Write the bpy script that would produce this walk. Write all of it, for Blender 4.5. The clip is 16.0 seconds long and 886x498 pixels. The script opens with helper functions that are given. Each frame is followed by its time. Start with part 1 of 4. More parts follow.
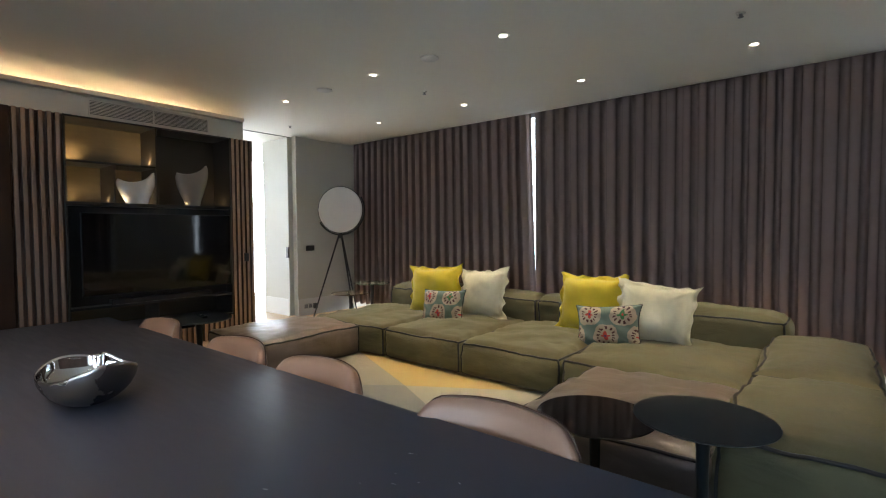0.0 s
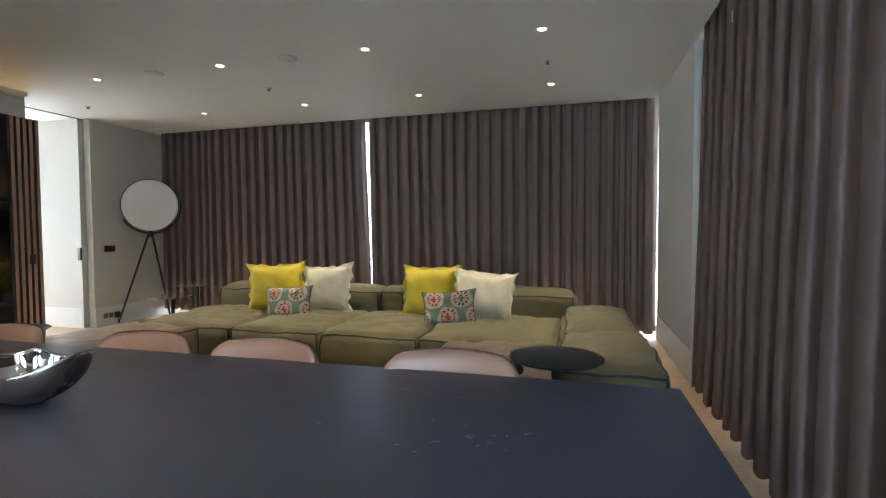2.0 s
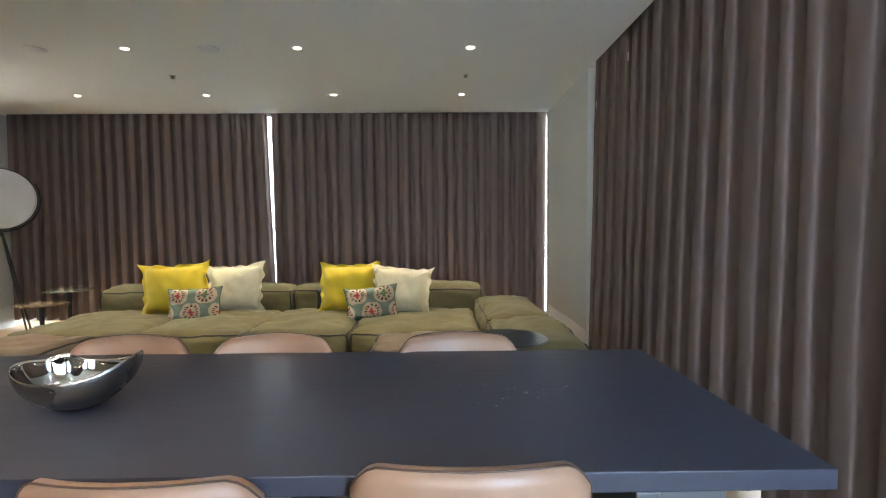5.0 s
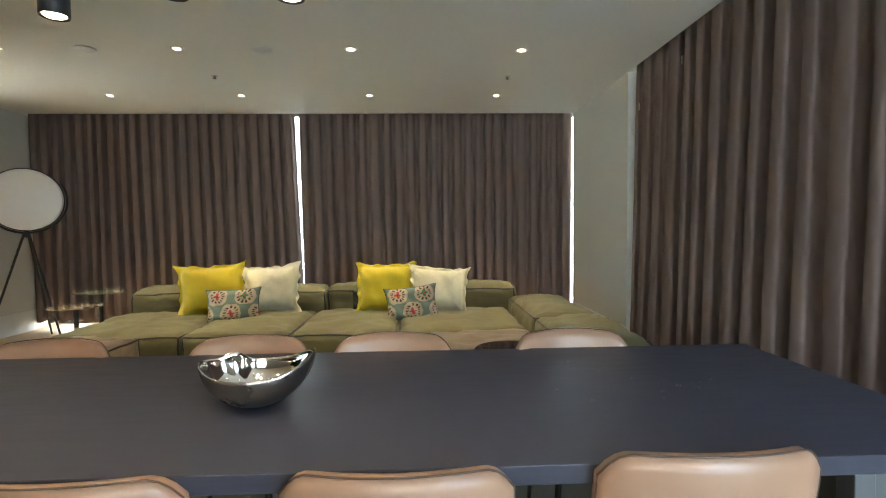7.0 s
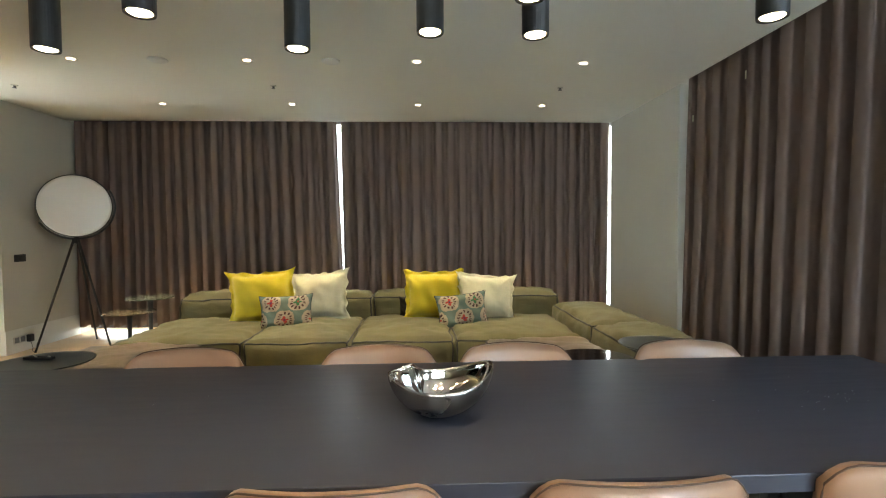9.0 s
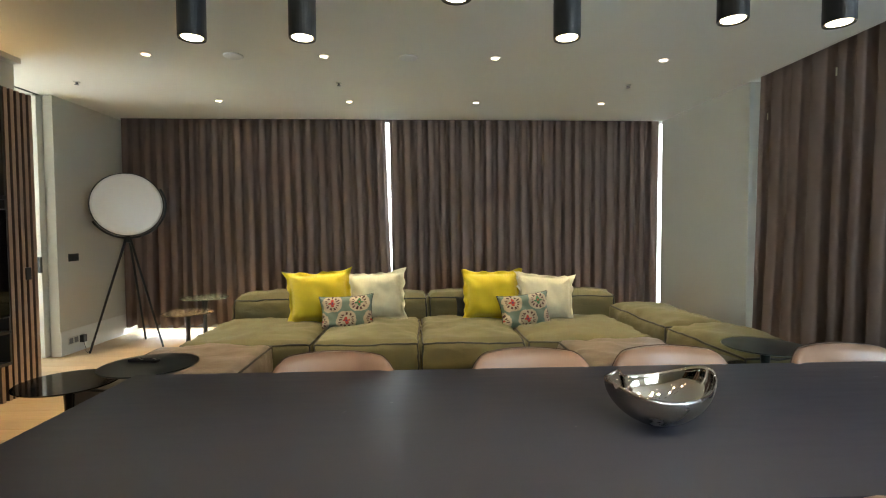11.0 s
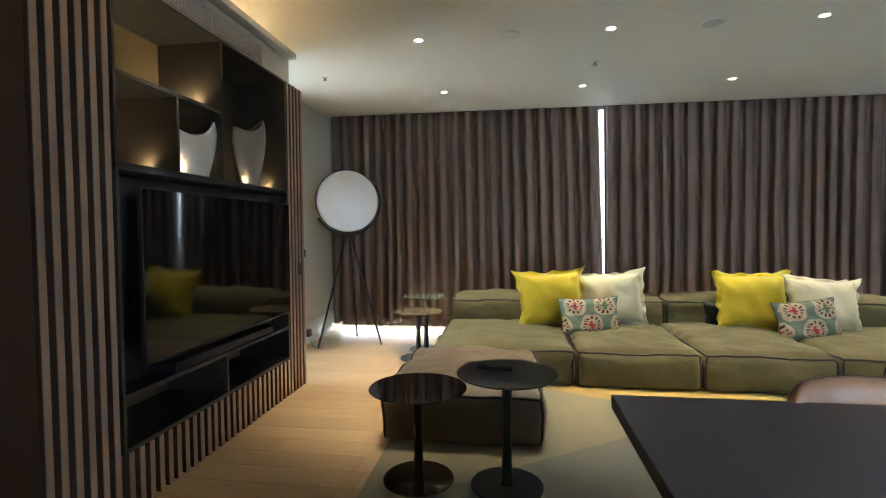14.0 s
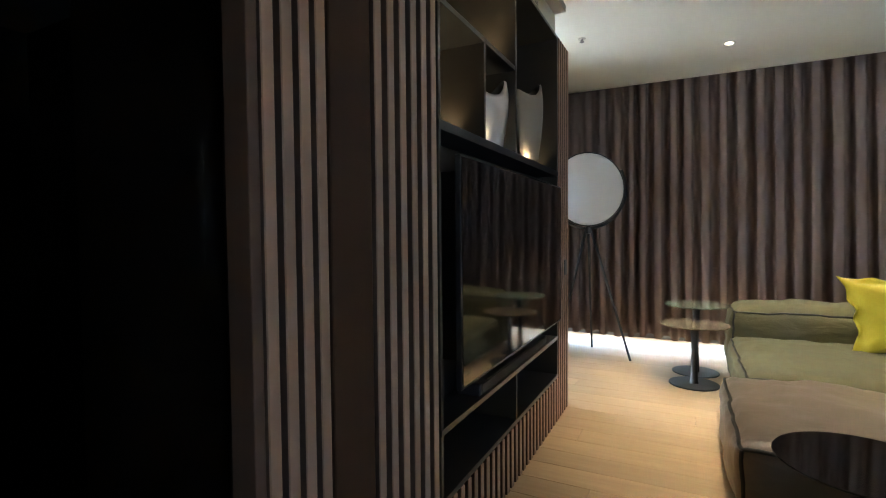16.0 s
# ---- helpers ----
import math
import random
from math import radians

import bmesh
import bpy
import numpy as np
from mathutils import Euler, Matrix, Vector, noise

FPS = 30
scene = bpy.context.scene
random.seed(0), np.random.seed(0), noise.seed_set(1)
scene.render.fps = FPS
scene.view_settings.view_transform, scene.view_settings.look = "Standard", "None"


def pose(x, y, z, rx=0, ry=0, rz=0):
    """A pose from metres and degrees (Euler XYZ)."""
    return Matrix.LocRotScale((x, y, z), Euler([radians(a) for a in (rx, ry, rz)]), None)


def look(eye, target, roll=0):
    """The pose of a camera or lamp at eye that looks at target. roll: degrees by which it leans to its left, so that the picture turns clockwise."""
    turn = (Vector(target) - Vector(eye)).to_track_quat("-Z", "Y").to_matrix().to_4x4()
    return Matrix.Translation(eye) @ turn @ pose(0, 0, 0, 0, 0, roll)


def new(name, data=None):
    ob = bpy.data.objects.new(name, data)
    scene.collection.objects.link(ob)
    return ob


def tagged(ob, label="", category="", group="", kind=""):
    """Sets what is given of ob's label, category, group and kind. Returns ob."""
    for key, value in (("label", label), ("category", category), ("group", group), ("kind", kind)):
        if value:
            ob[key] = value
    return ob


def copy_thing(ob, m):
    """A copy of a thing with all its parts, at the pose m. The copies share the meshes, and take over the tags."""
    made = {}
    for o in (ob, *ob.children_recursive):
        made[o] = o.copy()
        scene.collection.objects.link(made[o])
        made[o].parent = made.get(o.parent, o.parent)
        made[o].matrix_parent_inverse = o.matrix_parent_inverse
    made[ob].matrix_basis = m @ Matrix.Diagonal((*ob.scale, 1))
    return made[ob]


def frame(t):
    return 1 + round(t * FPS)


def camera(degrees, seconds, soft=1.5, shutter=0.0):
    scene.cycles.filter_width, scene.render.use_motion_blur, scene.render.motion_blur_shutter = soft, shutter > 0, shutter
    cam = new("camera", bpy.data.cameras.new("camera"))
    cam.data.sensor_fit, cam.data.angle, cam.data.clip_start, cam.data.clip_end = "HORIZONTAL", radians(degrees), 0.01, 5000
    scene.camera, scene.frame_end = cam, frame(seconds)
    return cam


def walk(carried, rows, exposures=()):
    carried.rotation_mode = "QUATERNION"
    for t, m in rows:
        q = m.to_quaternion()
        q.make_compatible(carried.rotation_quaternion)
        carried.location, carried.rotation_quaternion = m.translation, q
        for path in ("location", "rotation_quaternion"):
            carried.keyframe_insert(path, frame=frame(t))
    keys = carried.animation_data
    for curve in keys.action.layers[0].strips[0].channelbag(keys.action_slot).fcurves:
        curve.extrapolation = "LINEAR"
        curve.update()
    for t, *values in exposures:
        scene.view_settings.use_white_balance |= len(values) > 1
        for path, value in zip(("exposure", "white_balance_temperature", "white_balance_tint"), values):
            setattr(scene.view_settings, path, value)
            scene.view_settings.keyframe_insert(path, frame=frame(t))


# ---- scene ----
cam = camera(84.7, 16.0, 1.1)
PATH = [
    (0, (0.112, 0.086, 1.417), (-1.147, 1.638, 1.343), -0.4),
    (0.5, (0.035, -0.122, 1.401), (-1.009, 1.582, 1.328), -0.3),
    (1, (-0.058, -0.276, 1.386), (-0.906, 1.534, 1.314), -0.3),
    (1.5, (-0.152, -0.408, 1.391), (-0.82, 1.475, 1.315), -0.3),
    (2, (-0.206, -0.564, 1.368), (-0.731, 1.365, 1.294), -0.4),
    (2.5, (-0.254, -0.656, 1.361), (-0.67, 1.299, 1.285), -0.5),
    (3, (-0.321, -0.707, 1.349), (-0.651, 1.264, 1.268), -0.5),
    (3.5, (-0.405, -0.761, 1.359), (-0.635, 1.224, 1.277), -0.4),
    (6, (-1.085, -0.999, 1.385), (-1.0, 0.997, 1.293), -0.5),
    (6.5, (-1.235, -0.976, 1.353), (-1.151, 1.02, 1.269), -0.5),
    (7, (-1.393, -0.983, 1.389), (-1.312, 1.014, 1.298), -0.6),
    (7.5, (-1.558, -0.97, 1.385), (-1.478, 1.027, 1.306), -0.4),
    (8, (-1.715, -1.01, 1.397), (-1.632, 0.987, 1.32), -0.4),
    (8.5, (-1.857, -1.042, 1.438), (-1.769, 0.955, 1.362), -0.4),
    (11, (-2.717, -0.926, 1.449), (-2.625, 1.07, 1.37), -0.3),
    (11.5, (-2.941, -0.914, 1.447), (-2.846, 1.082, 1.367), -0.3),
    (12, (-3.155, -0.89, 1.439), (-3.079, 1.107, 1.36), -0.4),
    (12.5, (-3.402, -0.827, 1.427), (-3.416, 1.171, 1.35), -0.3),
    (13.5, (-4.036, -0.623, 1.428), (-4.229, 1.366, 1.348), -0.3),
    (14, (-4.35, -0.541, 1.413), (-4.629, 1.437, 1.336), -0.4),
    (14.5, (-4.651, -0.398, 1.409), (-5.041, 1.562, 1.331), -0.3),
    (15, (-4.908, -0.269, 1.394), (-5.38, 1.673, 1.317), -0.4),
    (15.5, (-5.209, -0.144, 1.371), (-5.836, 1.753, 1.293), -0.4),
    (16, (-5.431, -0.012, 1.347), (-6.33, 1.773, 1.275), -0.5),
]
EXPOSURES = [(0, -0.38, 6550, 13), (1.5, -0.3, 6450, 15), (3.5, 0.1, 6500, 15), (6, 0.1, 7000, 8), (8.5, 0.08, 7500, 6), (12.5, 0.1, 7200, 6), (14.5, 0.12, 6300, 6), (16, 0.06, 6150, 7)]
walk(cam, [(t, look(eye, target, roll)) for t, eye, target, roll in PATH], EXPOSURES)

# ---- world and lights ----
world = bpy.data.worlds.new("sky")
scene.world = world
world.use_nodes = True
sky = world.node_tree.nodes.new("ShaderNodeTexSky")
sky.sky_type = "NISHITA"
sky.sun_disc = False
sky.sun_elevation, sky.sun_rotation = radians(35), radians(200)
world.node_tree.links.new(sky.outputs["Color"], world.node_tree.nodes["Background"].inputs["Color"])
world.node_tree.nodes["Background"].inputs["Strength"].default_value = 0.12

CEIL = 3.0
DOWN_X = (-5.115, -3.567, -2.027, -0.471)
DOWN_Y = (3.518, 5.064)
PENDANTS = ((-3.297, 0.365), (-3.016, 0.357), (-2.637, 0.124), (-2.335, 0.335), (-1.974, 0.213), (-1.704, 0.222), (-1.763, 0.02), (-1.167, 0.10))
WARM, COOL = (1.0, 0.80, 0.58), (0.72, 0.86, 1.0)


def lamp(name, kind, at, energy, color, size=0.05, aim=None, cone=70, blend=0.6, size_y=None):
    data = bpy.data.lights.new(name, kind)
    data.energy, data.color = energy, color
    if kind == "AREA":
        data.size = size
        if size_y:
            data.shape, data.size_y = "RECTANGLE", size_y
    else:
        data.shadow_soft_size = size
    if kind == "SPOT":
        data.spot_size, data.spot_blend = radians(cone), blend
    ob = new(name, data)
    ob.matrix_world = look(at, aim or (at[0], at[1] + 0.0001, at[2] - 1))
    return ob


for px in DOWN_X:
    for py in DOWN_Y:
        lamp("downlight_beam", "SPOT", (px, py, CEIL - 0.004), 430, (1.0, 0.83, 0.58), 0.024, cone=58, blend=0.75)
        lamp("downlight_spill", "SPOT", (px, py, CEIL - 0.004), 10, (1.0, 0.83, 0.58), 0.026, cone=115, blend=1.0)
# unseen extra downlights, added to warm the backs of the near chairs
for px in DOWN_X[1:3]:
    lamp("added_downlight", "SPOT", (px, -1.12, CEIL - 0.004), 22, (1.0, 0.84, 0.60), 0.03, cone=92, blend=0.9)
for px, py in PENDANTS:
    lamp("pendant_lamp", "SPOT", (px, py, 1.935), 10.5, WARM, 0.025, cone=114, blend=0.4)
# y, x and height of the small uplights in the niche
UPLIGHTS = ((2.000, -6.42, 1.760), (2.125, -6.300, 1.760), (2.440, -6.40, 1.760), (2.815, -6.290, 1.760), (3.360, -6.40, 1.760), (2.430, -6.42, 2.211), (1.72, -6.58, 2.211), (1.72, -6.58, 1.760))
for uy, ux, uz in UPLIGHTS:
    beside = uy in (2.125, 2.815)
    lamp("shelf_uplight_lamp", "SPOT", (ux, uy, uz + 0.010), (9.0 if uz > 2 else 1.3 if beside else 3.8), (1.0, 0.75, 0.41), 0.012, aim=(ux - 0.10, uy + (0.05 if beside else 0.0), uz + 0.4), cone=150, blend=0.9)
# warm light of the slot above the bulkhead
lamp("cove_lamp", "AREA", (-6.88, 1.0, 2.961), 330, (1.0, 0.66, 0.32), 4.4, aim=(-6.0, 1.0, 2.975), size_y=0.02)
# daylight in the window openings
lamp("window_light_far", "AREA", (-2.86, 6.42, 1.5), 420, COOL, 8.2, aim=(-2.86, 5.0, 1.3), size_y=2.9)
lamp("window_light_side", "AREA", (1.18, 1.0, 1.5), 18, COOL, 5.0, aim=(0.0, 1.0, 1.4), size_y=2.9)
lamp("window_light_kitchen", "AREA", (0.50, -2.33, 1.55), 122, (0.44, 0.66, 1.0), 0.9, aim=(0.3, -0.9, 0.65), size_y=2.2)
lamp("window_light_bedroom", "AREA", (-9.97, 4.25, 1.5), 250, (0.84, 0.93, 1.0), 4.0, aim=(-7.5, 4.25, 1.4), size_y=2.8)

# ---- materials ----


def mat(name, color, rough=0.5, metal=0.0, dark=None, scale=8.0, detail=6.0, fine=180.0, bump=0.08, coat=0.0, spec=0.5, stretch=(1, 1, 1), rand=0.0, sheen=0.0, blotch=0.35):
    """A surface with cloudy variation, fine grain relief and an optional change from piece to piece."""
    m = bpy.data.materials.new(name)
    m.use_nodes = True
    nt = m.node_tree
    p = nt.nodes["Principled BSDF"]
    p.inputs["Roughness"].default_value, p.inputs["Metallic"].default_value = rough, metal
    p.inputs["Coat Weight"].default_value, p.inputs["Specular IOR Level"].default_value = coat, spec
    p.inputs["Sheen Weight"].default_value = sheen
    tc = nt.nodes.new("ShaderNodeTexCoord")
    mp = nt.nodes.new("ShaderNodeMapping")
    mp.inputs["Scale"].default_value = stretch
    nt.links.new(tc.outputs["Object"], mp.inputs["Vector"])
    big = nt.nodes.new("ShaderNodeTexNoise")
    big.inputs["Scale"].default_value, big.inputs["Detail"].default_value = scale, detail
    nt.links.new(mp.outputs[0], big.inputs["Vector"])
    small = nt.nodes.new("ShaderNodeTexNoise")
    small.inputs["Scale"].default_value, small.inputs["Detail"].default_value = fine, 3
    nt.links.new(mp.outputs[0], small.inputs["Vector"])
    ramp = nt.nodes.new("ShaderNodeMapRange")
    ramp.inputs["From Min"].default_value, ramp.inputs["From Max"].default_value = 0.5 - blotch, 0.5 + blotch
    nt.links.new(big.outputs["Fac"], ramp.inputs["Value"])
    mix = nt.nodes.new("ShaderNodeMix")
    mix.data_type = "RGBA"
    mix.inputs[6].default_value = (*(dark or [c * 0.8 for c in color]), 1)
    mix.inputs[7].default_value = (*color, 1)
    nt.links.new(ramp.outputs[0], mix.inputs[0])
    out = mix.outputs[2]
    if rand:
        info = nt.nodes.new("ShaderNodeObjectInfo")
        hsv = nt.nodes.new("ShaderNodeHueSaturation")
        mr = nt.nodes.new("ShaderNodeMapRange")
        mr.inputs["To Min"].default_value, mr.inputs["To Max"].default_value = 1 - rand, 1 + rand
        nt.links.new(info.outputs["Random"], mr.inputs["Value"])
        nt.links.new(mr.outputs[0], hsv.inputs["Value"])
        nt.links.new(out, hsv.inputs["Color"])
        out = hsv.outputs[0]
    nt.links.new(out, p.inputs["Base Color"])
    rr = nt.nodes.new("ShaderNodeMapRange")
    rr.inputs["To Min"].default_value, rr.inputs["To Max"].default_value = max(0, rough - 0.07), min(1, rough + 0.07)
    nt.links.new(big.outputs["Fac"], rr.inputs["Value"])
    nt.links.new(rr.outputs[0], p.inputs["Roughness"])
    if bump:
        b = nt.nodes.new("ShaderNodeBump")
        b.inputs["Strength"].default_value, b.inputs["Distance"].default_value = bump, 0.004
        nt.links.new(small.outputs["Fac"], b.inputs["Height"])
        nt.links.new(b.outputs[0], p.inputs["Normal"])
    return m


def weave(m, scale=900.0, strength=0.25):
    """Adds a woven thread relief to a cloth surface."""
    nt = m.node_tree
    p = nt.nodes["Principled BSDF"]
    tc = next(n for n in nt.nodes if n.type == "TEX_COORD")
    waves = []
    for axis in ("X", "Z"):
        w = nt.nodes.new("ShaderNodeTexWave")
        w.bands_direction = axis
        w.inputs["Scale"].default_value, w.inputs["Distortion"].default_value = scale / 20, 1.0
        nt.links.new(tc.outputs["Object"], w.inputs["Vector"])
        waves.append(w)
    add = nt.nodes.new("ShaderNodeMath")
    nt.links.new(waves[0].outputs["Fac"], add.inputs[0])
    nt.links.new(waves[1].outputs["Fac"], add.inputs[1])
    b = nt.nodes.new("ShaderNodeBump")
    b.inputs["Strength"].default_value, b.inputs["Distance"].default_value = strength, 0.002
    nt.links.new(add.outputs[0], b.inputs["Height"])
    old = p.inputs["Normal"].links
    if old:
        nt.links.new(old[0].from_socket, b.inputs["Normal"])
    nt.links.new(b.outputs[0], p.inputs["Normal"])
    return m


def glow(name, color, strength):
    m = bpy.data.materials.new(name)
    m.use_nodes = True
    p = m.node_tree.nodes["Principled BSDF"]
    p.inputs["Base Color"].default_value = (0.8, 0.8, 0.8, 1)
    p.inputs["Emission Color"].default_value = (*color, 1)
    p.inputs["Emission Strength"].default_value = strength
    return m


M_WALL = mat("white_paint", (0.58, 0.57, 0.51), 0.6, dark=(0.545, 0.535, 0.475), scale=1.5, fine=260, bump=0.05)
M_CEIL = mat("ceiling_paint", (0.79, 0.78, 0.71), 0.75, dark=(0.75, 0.74, 0.67), scale=0.8, fine=200, bump=0.03)
M_BASE = mat("skirting_paint", (0.76, 0.76, 0.73), 0.4, scale=2, bump=0.02)
M_OAK = mat("pale_oak", (0.62, 0.44, 0.26), 0.42, dark=(0.48, 0.32, 0.18), scale=3.0, fine=60, bump=0.06, stretch=(0.7, 9, 9), rand=0.1)
M_CURTAIN = mat("taupe_curtain", (0.190, 0.134, 0.114), 0.9, dark=(0.155, 0.109, 0.093), scale=2.5, fine=320, bump=0.03)
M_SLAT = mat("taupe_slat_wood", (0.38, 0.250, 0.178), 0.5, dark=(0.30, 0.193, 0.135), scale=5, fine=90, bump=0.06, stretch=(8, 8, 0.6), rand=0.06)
# brown of the end post; on slat sides it stands for shade
M_POST_SIDESHADE = mat("brown_post_and_side_shade", (0.105, 0.064, 0.045), 0.6, scale=5, fine=90, bump=0.05, stretch=(8, 8, 0.6))
M_SLATREAR = mat("brown_backing_wood", (0.17, 0.105, 0.074), 0.6, scale=5, fine=90, bump=0.05, stretch=(8, 8, 0.6))
M_BROWNPANEL = mat("brown_panel", (0.060, 0.033, 0.021), 0.6, spec=0.15, scale=4, fine=90, bump=0.05, stretch=(8, 8, 0.6))
M_NICHE = mat("black_lacquer", (0.022, 0.022, 0.023), 0.32, scale=5, fine=200, bump=0.02)
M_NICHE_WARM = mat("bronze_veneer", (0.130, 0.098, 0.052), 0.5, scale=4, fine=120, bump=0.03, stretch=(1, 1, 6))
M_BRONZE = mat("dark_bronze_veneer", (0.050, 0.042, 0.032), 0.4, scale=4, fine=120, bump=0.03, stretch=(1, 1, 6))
M_TABLE = mat("dark_stained_tabletop", (0.043, 0.046, 0.062), 0.34, dark=(0.034, 0.036, 0.049), scale=5, fine=140, bump=0.0, stretch=(1, 7, 7), spec=0.3)
M_LEG = mat("grey_leg_paint", (0.085, 0.092, 0.096), 0.35, scale=5, bump=0.02)
M_SCRATCH = mat("pale_scratch", (0.70, 0.70, 0.72), 0.4, bump=0.0)
M_LEATHER = mat("tan_leather", (0.36, 0.212, 0.135), 0.36, dark=(0.29, 0.168, 0.106), scale=7, fine=420, bump=0.10, spec=0.55)
M_CHAIRPIPE = mat("brown_piping", (0.085, 0.048, 0.032), 0.5, bump=0.05)
M_PIPE = mat("dark_piping", (0.012, 0.011, 0.010), 0.6, bump=0.05)
M_SOFA = weave(mat("olive_cloth", (0.110, 0.100, 0.043), 0.80, dark=(0.072, 0.065, 0.028), scale=4, fine=240, bump=0.12, sheen=0.05), 1500, 0.15)


def creased(m, scale=9.0, strength=0.5, stretch=(1, 1, 2.2)):
    """Adds soft creases of slack upholstery to a cloth or leather."""
    nt = m.node_tree
    p = nt.nodes["Principled BSDF"]
    tc = next(n for n in nt.nodes if n.type == "TEX_COORD")
    mp = nt.nodes.new("ShaderNodeMapping")
    mp.inputs["Scale"].default_value = stretch
    nt.links.new(tc.outputs["Object"], mp.inputs["Vector"])
    n = nt.nodes.new("ShaderNodeTexNoise")
    n.inputs["Scale"].default_value, n.inputs["Detail"].default_value, n.inputs["Distortion"].default_value = scale, 3, 0.8
    nt.links.new(mp.outputs[0], n.inputs["Vector"])
    b = nt.nodes.new("ShaderNodeBump")
    b.inputs["Strength"].default_value, b.inputs["Distance"].default_value = strength, 0.03
    nt.links.new(n.outputs["Fac"], b.inputs["Height"])
    nt.links.new(p.inputs["Normal"].links[0].from_socket, b.inputs["Normal"])
    nt.links.new(b.outputs[0], p.inputs["Normal"])
    return m


creased(M_SOFA, 4.5, 0.32, (1, 1, 2.6))
M_OTTO = mat("taupe_leather", (0.150, 0.116, 0.092), 0.38, dark=(0.112, 0.086, 0.066), scale=5, fine=340, bump=0.12)
creased(M_OTTO, 4.5, 0.3)
M_YELLOW = weave(mat("yellow_linen", (0.58, 0.45, 0.015), 0.85, dark=(0.47, 0.36, 0.012), scale=9, fine=260, bump=0.1, sheen=0.2), 1300, 0.3)
M_CREAM = weave(mat("cream_linen", (0.66, 0.62, 0.43), 0.88, dark=(0.54, 0.51, 0.35), scale=14, fine=200, bump=0.15, sheen=0.2), 1100, 0.4)
M_BLACKMETAL = mat("black_powder_coat", (0.018, 0.018, 0.019), 0.42, scale=9, fine=300, bump=0.04)
M_TEALBLACK = mat("blue_black_lacquer", (0.020, 0.030, 0.033), 0.30, scale=6, fine=300, bump=0.03)
M_BROWNGLOSS = mat("dark_brown_gloss", (0.030, 0.021, 0.017), 0.07, scale=6, fine=200, bump=0.0, spec=0.6)
M_GREENTOP = mat("grey_green_gloss", (0.10, 0.12, 0.09), 0.16, scale=6, bump=0.0)
M_BEIGETOP = mat("beige_gloss", (0.15, 0.115, 0.075), 0.14, scale=6, bump=0.0)
M_STEELIN = mat("polished_steel", (0.80, 0.79, 0.77), 0.05, metal=1, scale=5, bump=0.0)
M_STEELOUT = mat("brushed_steel", (0.38, 0.36, 0.34), 0.27, metal=1, scale=6, fine=300, bump=0.0, stretch=(1, 1, 1))
M_SCREEN = mat("tv_glass", (0.003, 0.003, 0.004), 0.05, scale=3, bump=0.0, spec=0.55)
M_DISC = mat("opal_disc", (0.62, 0.61, 0.59), 0.2, dark=(0.60, 0.59, 0.57), scale=2, bump=0.0)
M_VASEWHITE = mat("white_ceramic", (0.74, 0.72, 0.70), 0.15, scale=4, bump=0.0, coat=0.3)
M_VASEGREY = mat("stone_ceramic", (0.27, 0.24, 0.20), 0.5, scale=6, fine=120, bump=0.06)
M_VASEIN = mat("dark_glaze", (0.03, 0.03, 0.03), 0.4, bump=0.0)
M_GRILLE = mat("grille_paint", (0.60, 0.58, 0.54), 0.45, bump=0.02)
M_DARKGAP = mat("shadow_gap", (0.02, 0.02, 0.02), 0.7, bump=0.02)
M_PLATE = mat("black_switch_plastic", (0.025, 0.025, 0.027), 0.35, bump=0.02)
M_RUG_GREY = mat("grey_rug_pile", (0.20, 0.204, 0.185), 0.95, dark=(0.145, 0.149, 0.137), scale=3, fine=500, bump=0.5, sheen=0.3)
M_RUG_YELLOW = mat("ochre_rug_pile", (0.48, 0.33, 0.08), 0.95, dark=(0.40, 0.27, 0.065), scale=3, fine=500, bump=0.5, sheen=0.3)
M_RUG_PALE = mat("beige_rug_pile", (0.36, 0.33, 0.25), 0.95, dark=(0.30, 0.275, 0.20), scale=3, fine=500, bump=0.5, sheen=0.3)
M_RUG_SAND = mat("sand_rug_pile", (0.29, 0.262, 0.18), 0.95, dark=(0.23, 0.207, 0.142), scale=3, fine=500, bump=0.5, sheen=0.3)
M_LAMPGLOW = glow("lamp_glow", (1.0, 0.86, 0.66), 14.0)
M_PENDGLOW = glow("pendant_glow", (1.0, 0.80, 0.55), 20.0)
M_UPGLOW = glow("uplight_glow", (1.0, 0.72, 0.38), 10.0)
M_BACKDROP = glow("bright_overcast_distance", (0.74, 0.88, 1.0), 11.0)
M_ALU = mat("grey_window_frame", (0.20, 0.20, 0.21), 0.4, metal=0.6, bump=0.02)
M_GLASS = bpy.data.materials.new("window_glass")
M_GLASS.use_nodes = True
M_GLASS.node_tree.nodes["Principled BSDF"].inputs["Transmission Weight"].default_value = 1
M_GLASS.node_tree.nodes["Principled BSDF"].inputs["Roughness"].default_value = 0
M_TINT = bpy.data.materials.new("dark_tinted_glass")
M_TINT.use_nodes = True
M_TINT.node_tree.nodes["Principled BSDF"].inputs["Transmission Weight"].default_value = 1
M_TINT.node_tree.nodes["Principled BSDF"].inputs["Roughness"].default_value = 0.02
M_TINT.node_tree.nodes["Principled BSDF"].inputs["IOR"].default_value = 1.08
M_TINT.node_tree.nodes["Principled BSDF"].inputs["Base Color"].default_value = (0.20, 0.22, 0.22, 1)
M_TEALCLOTH = mat("teal_cloth", (0.05, 0.13, 0.16), 0.85, bump=0.1)
M_LEAFCLOTH = mat("leaf_print_cloth", (0.22, 0.22, 0.22), 0.85, dark=(0.01, 0.01, 0.01), scale=14, detail=0, blotch=0.05, bump=0.1)
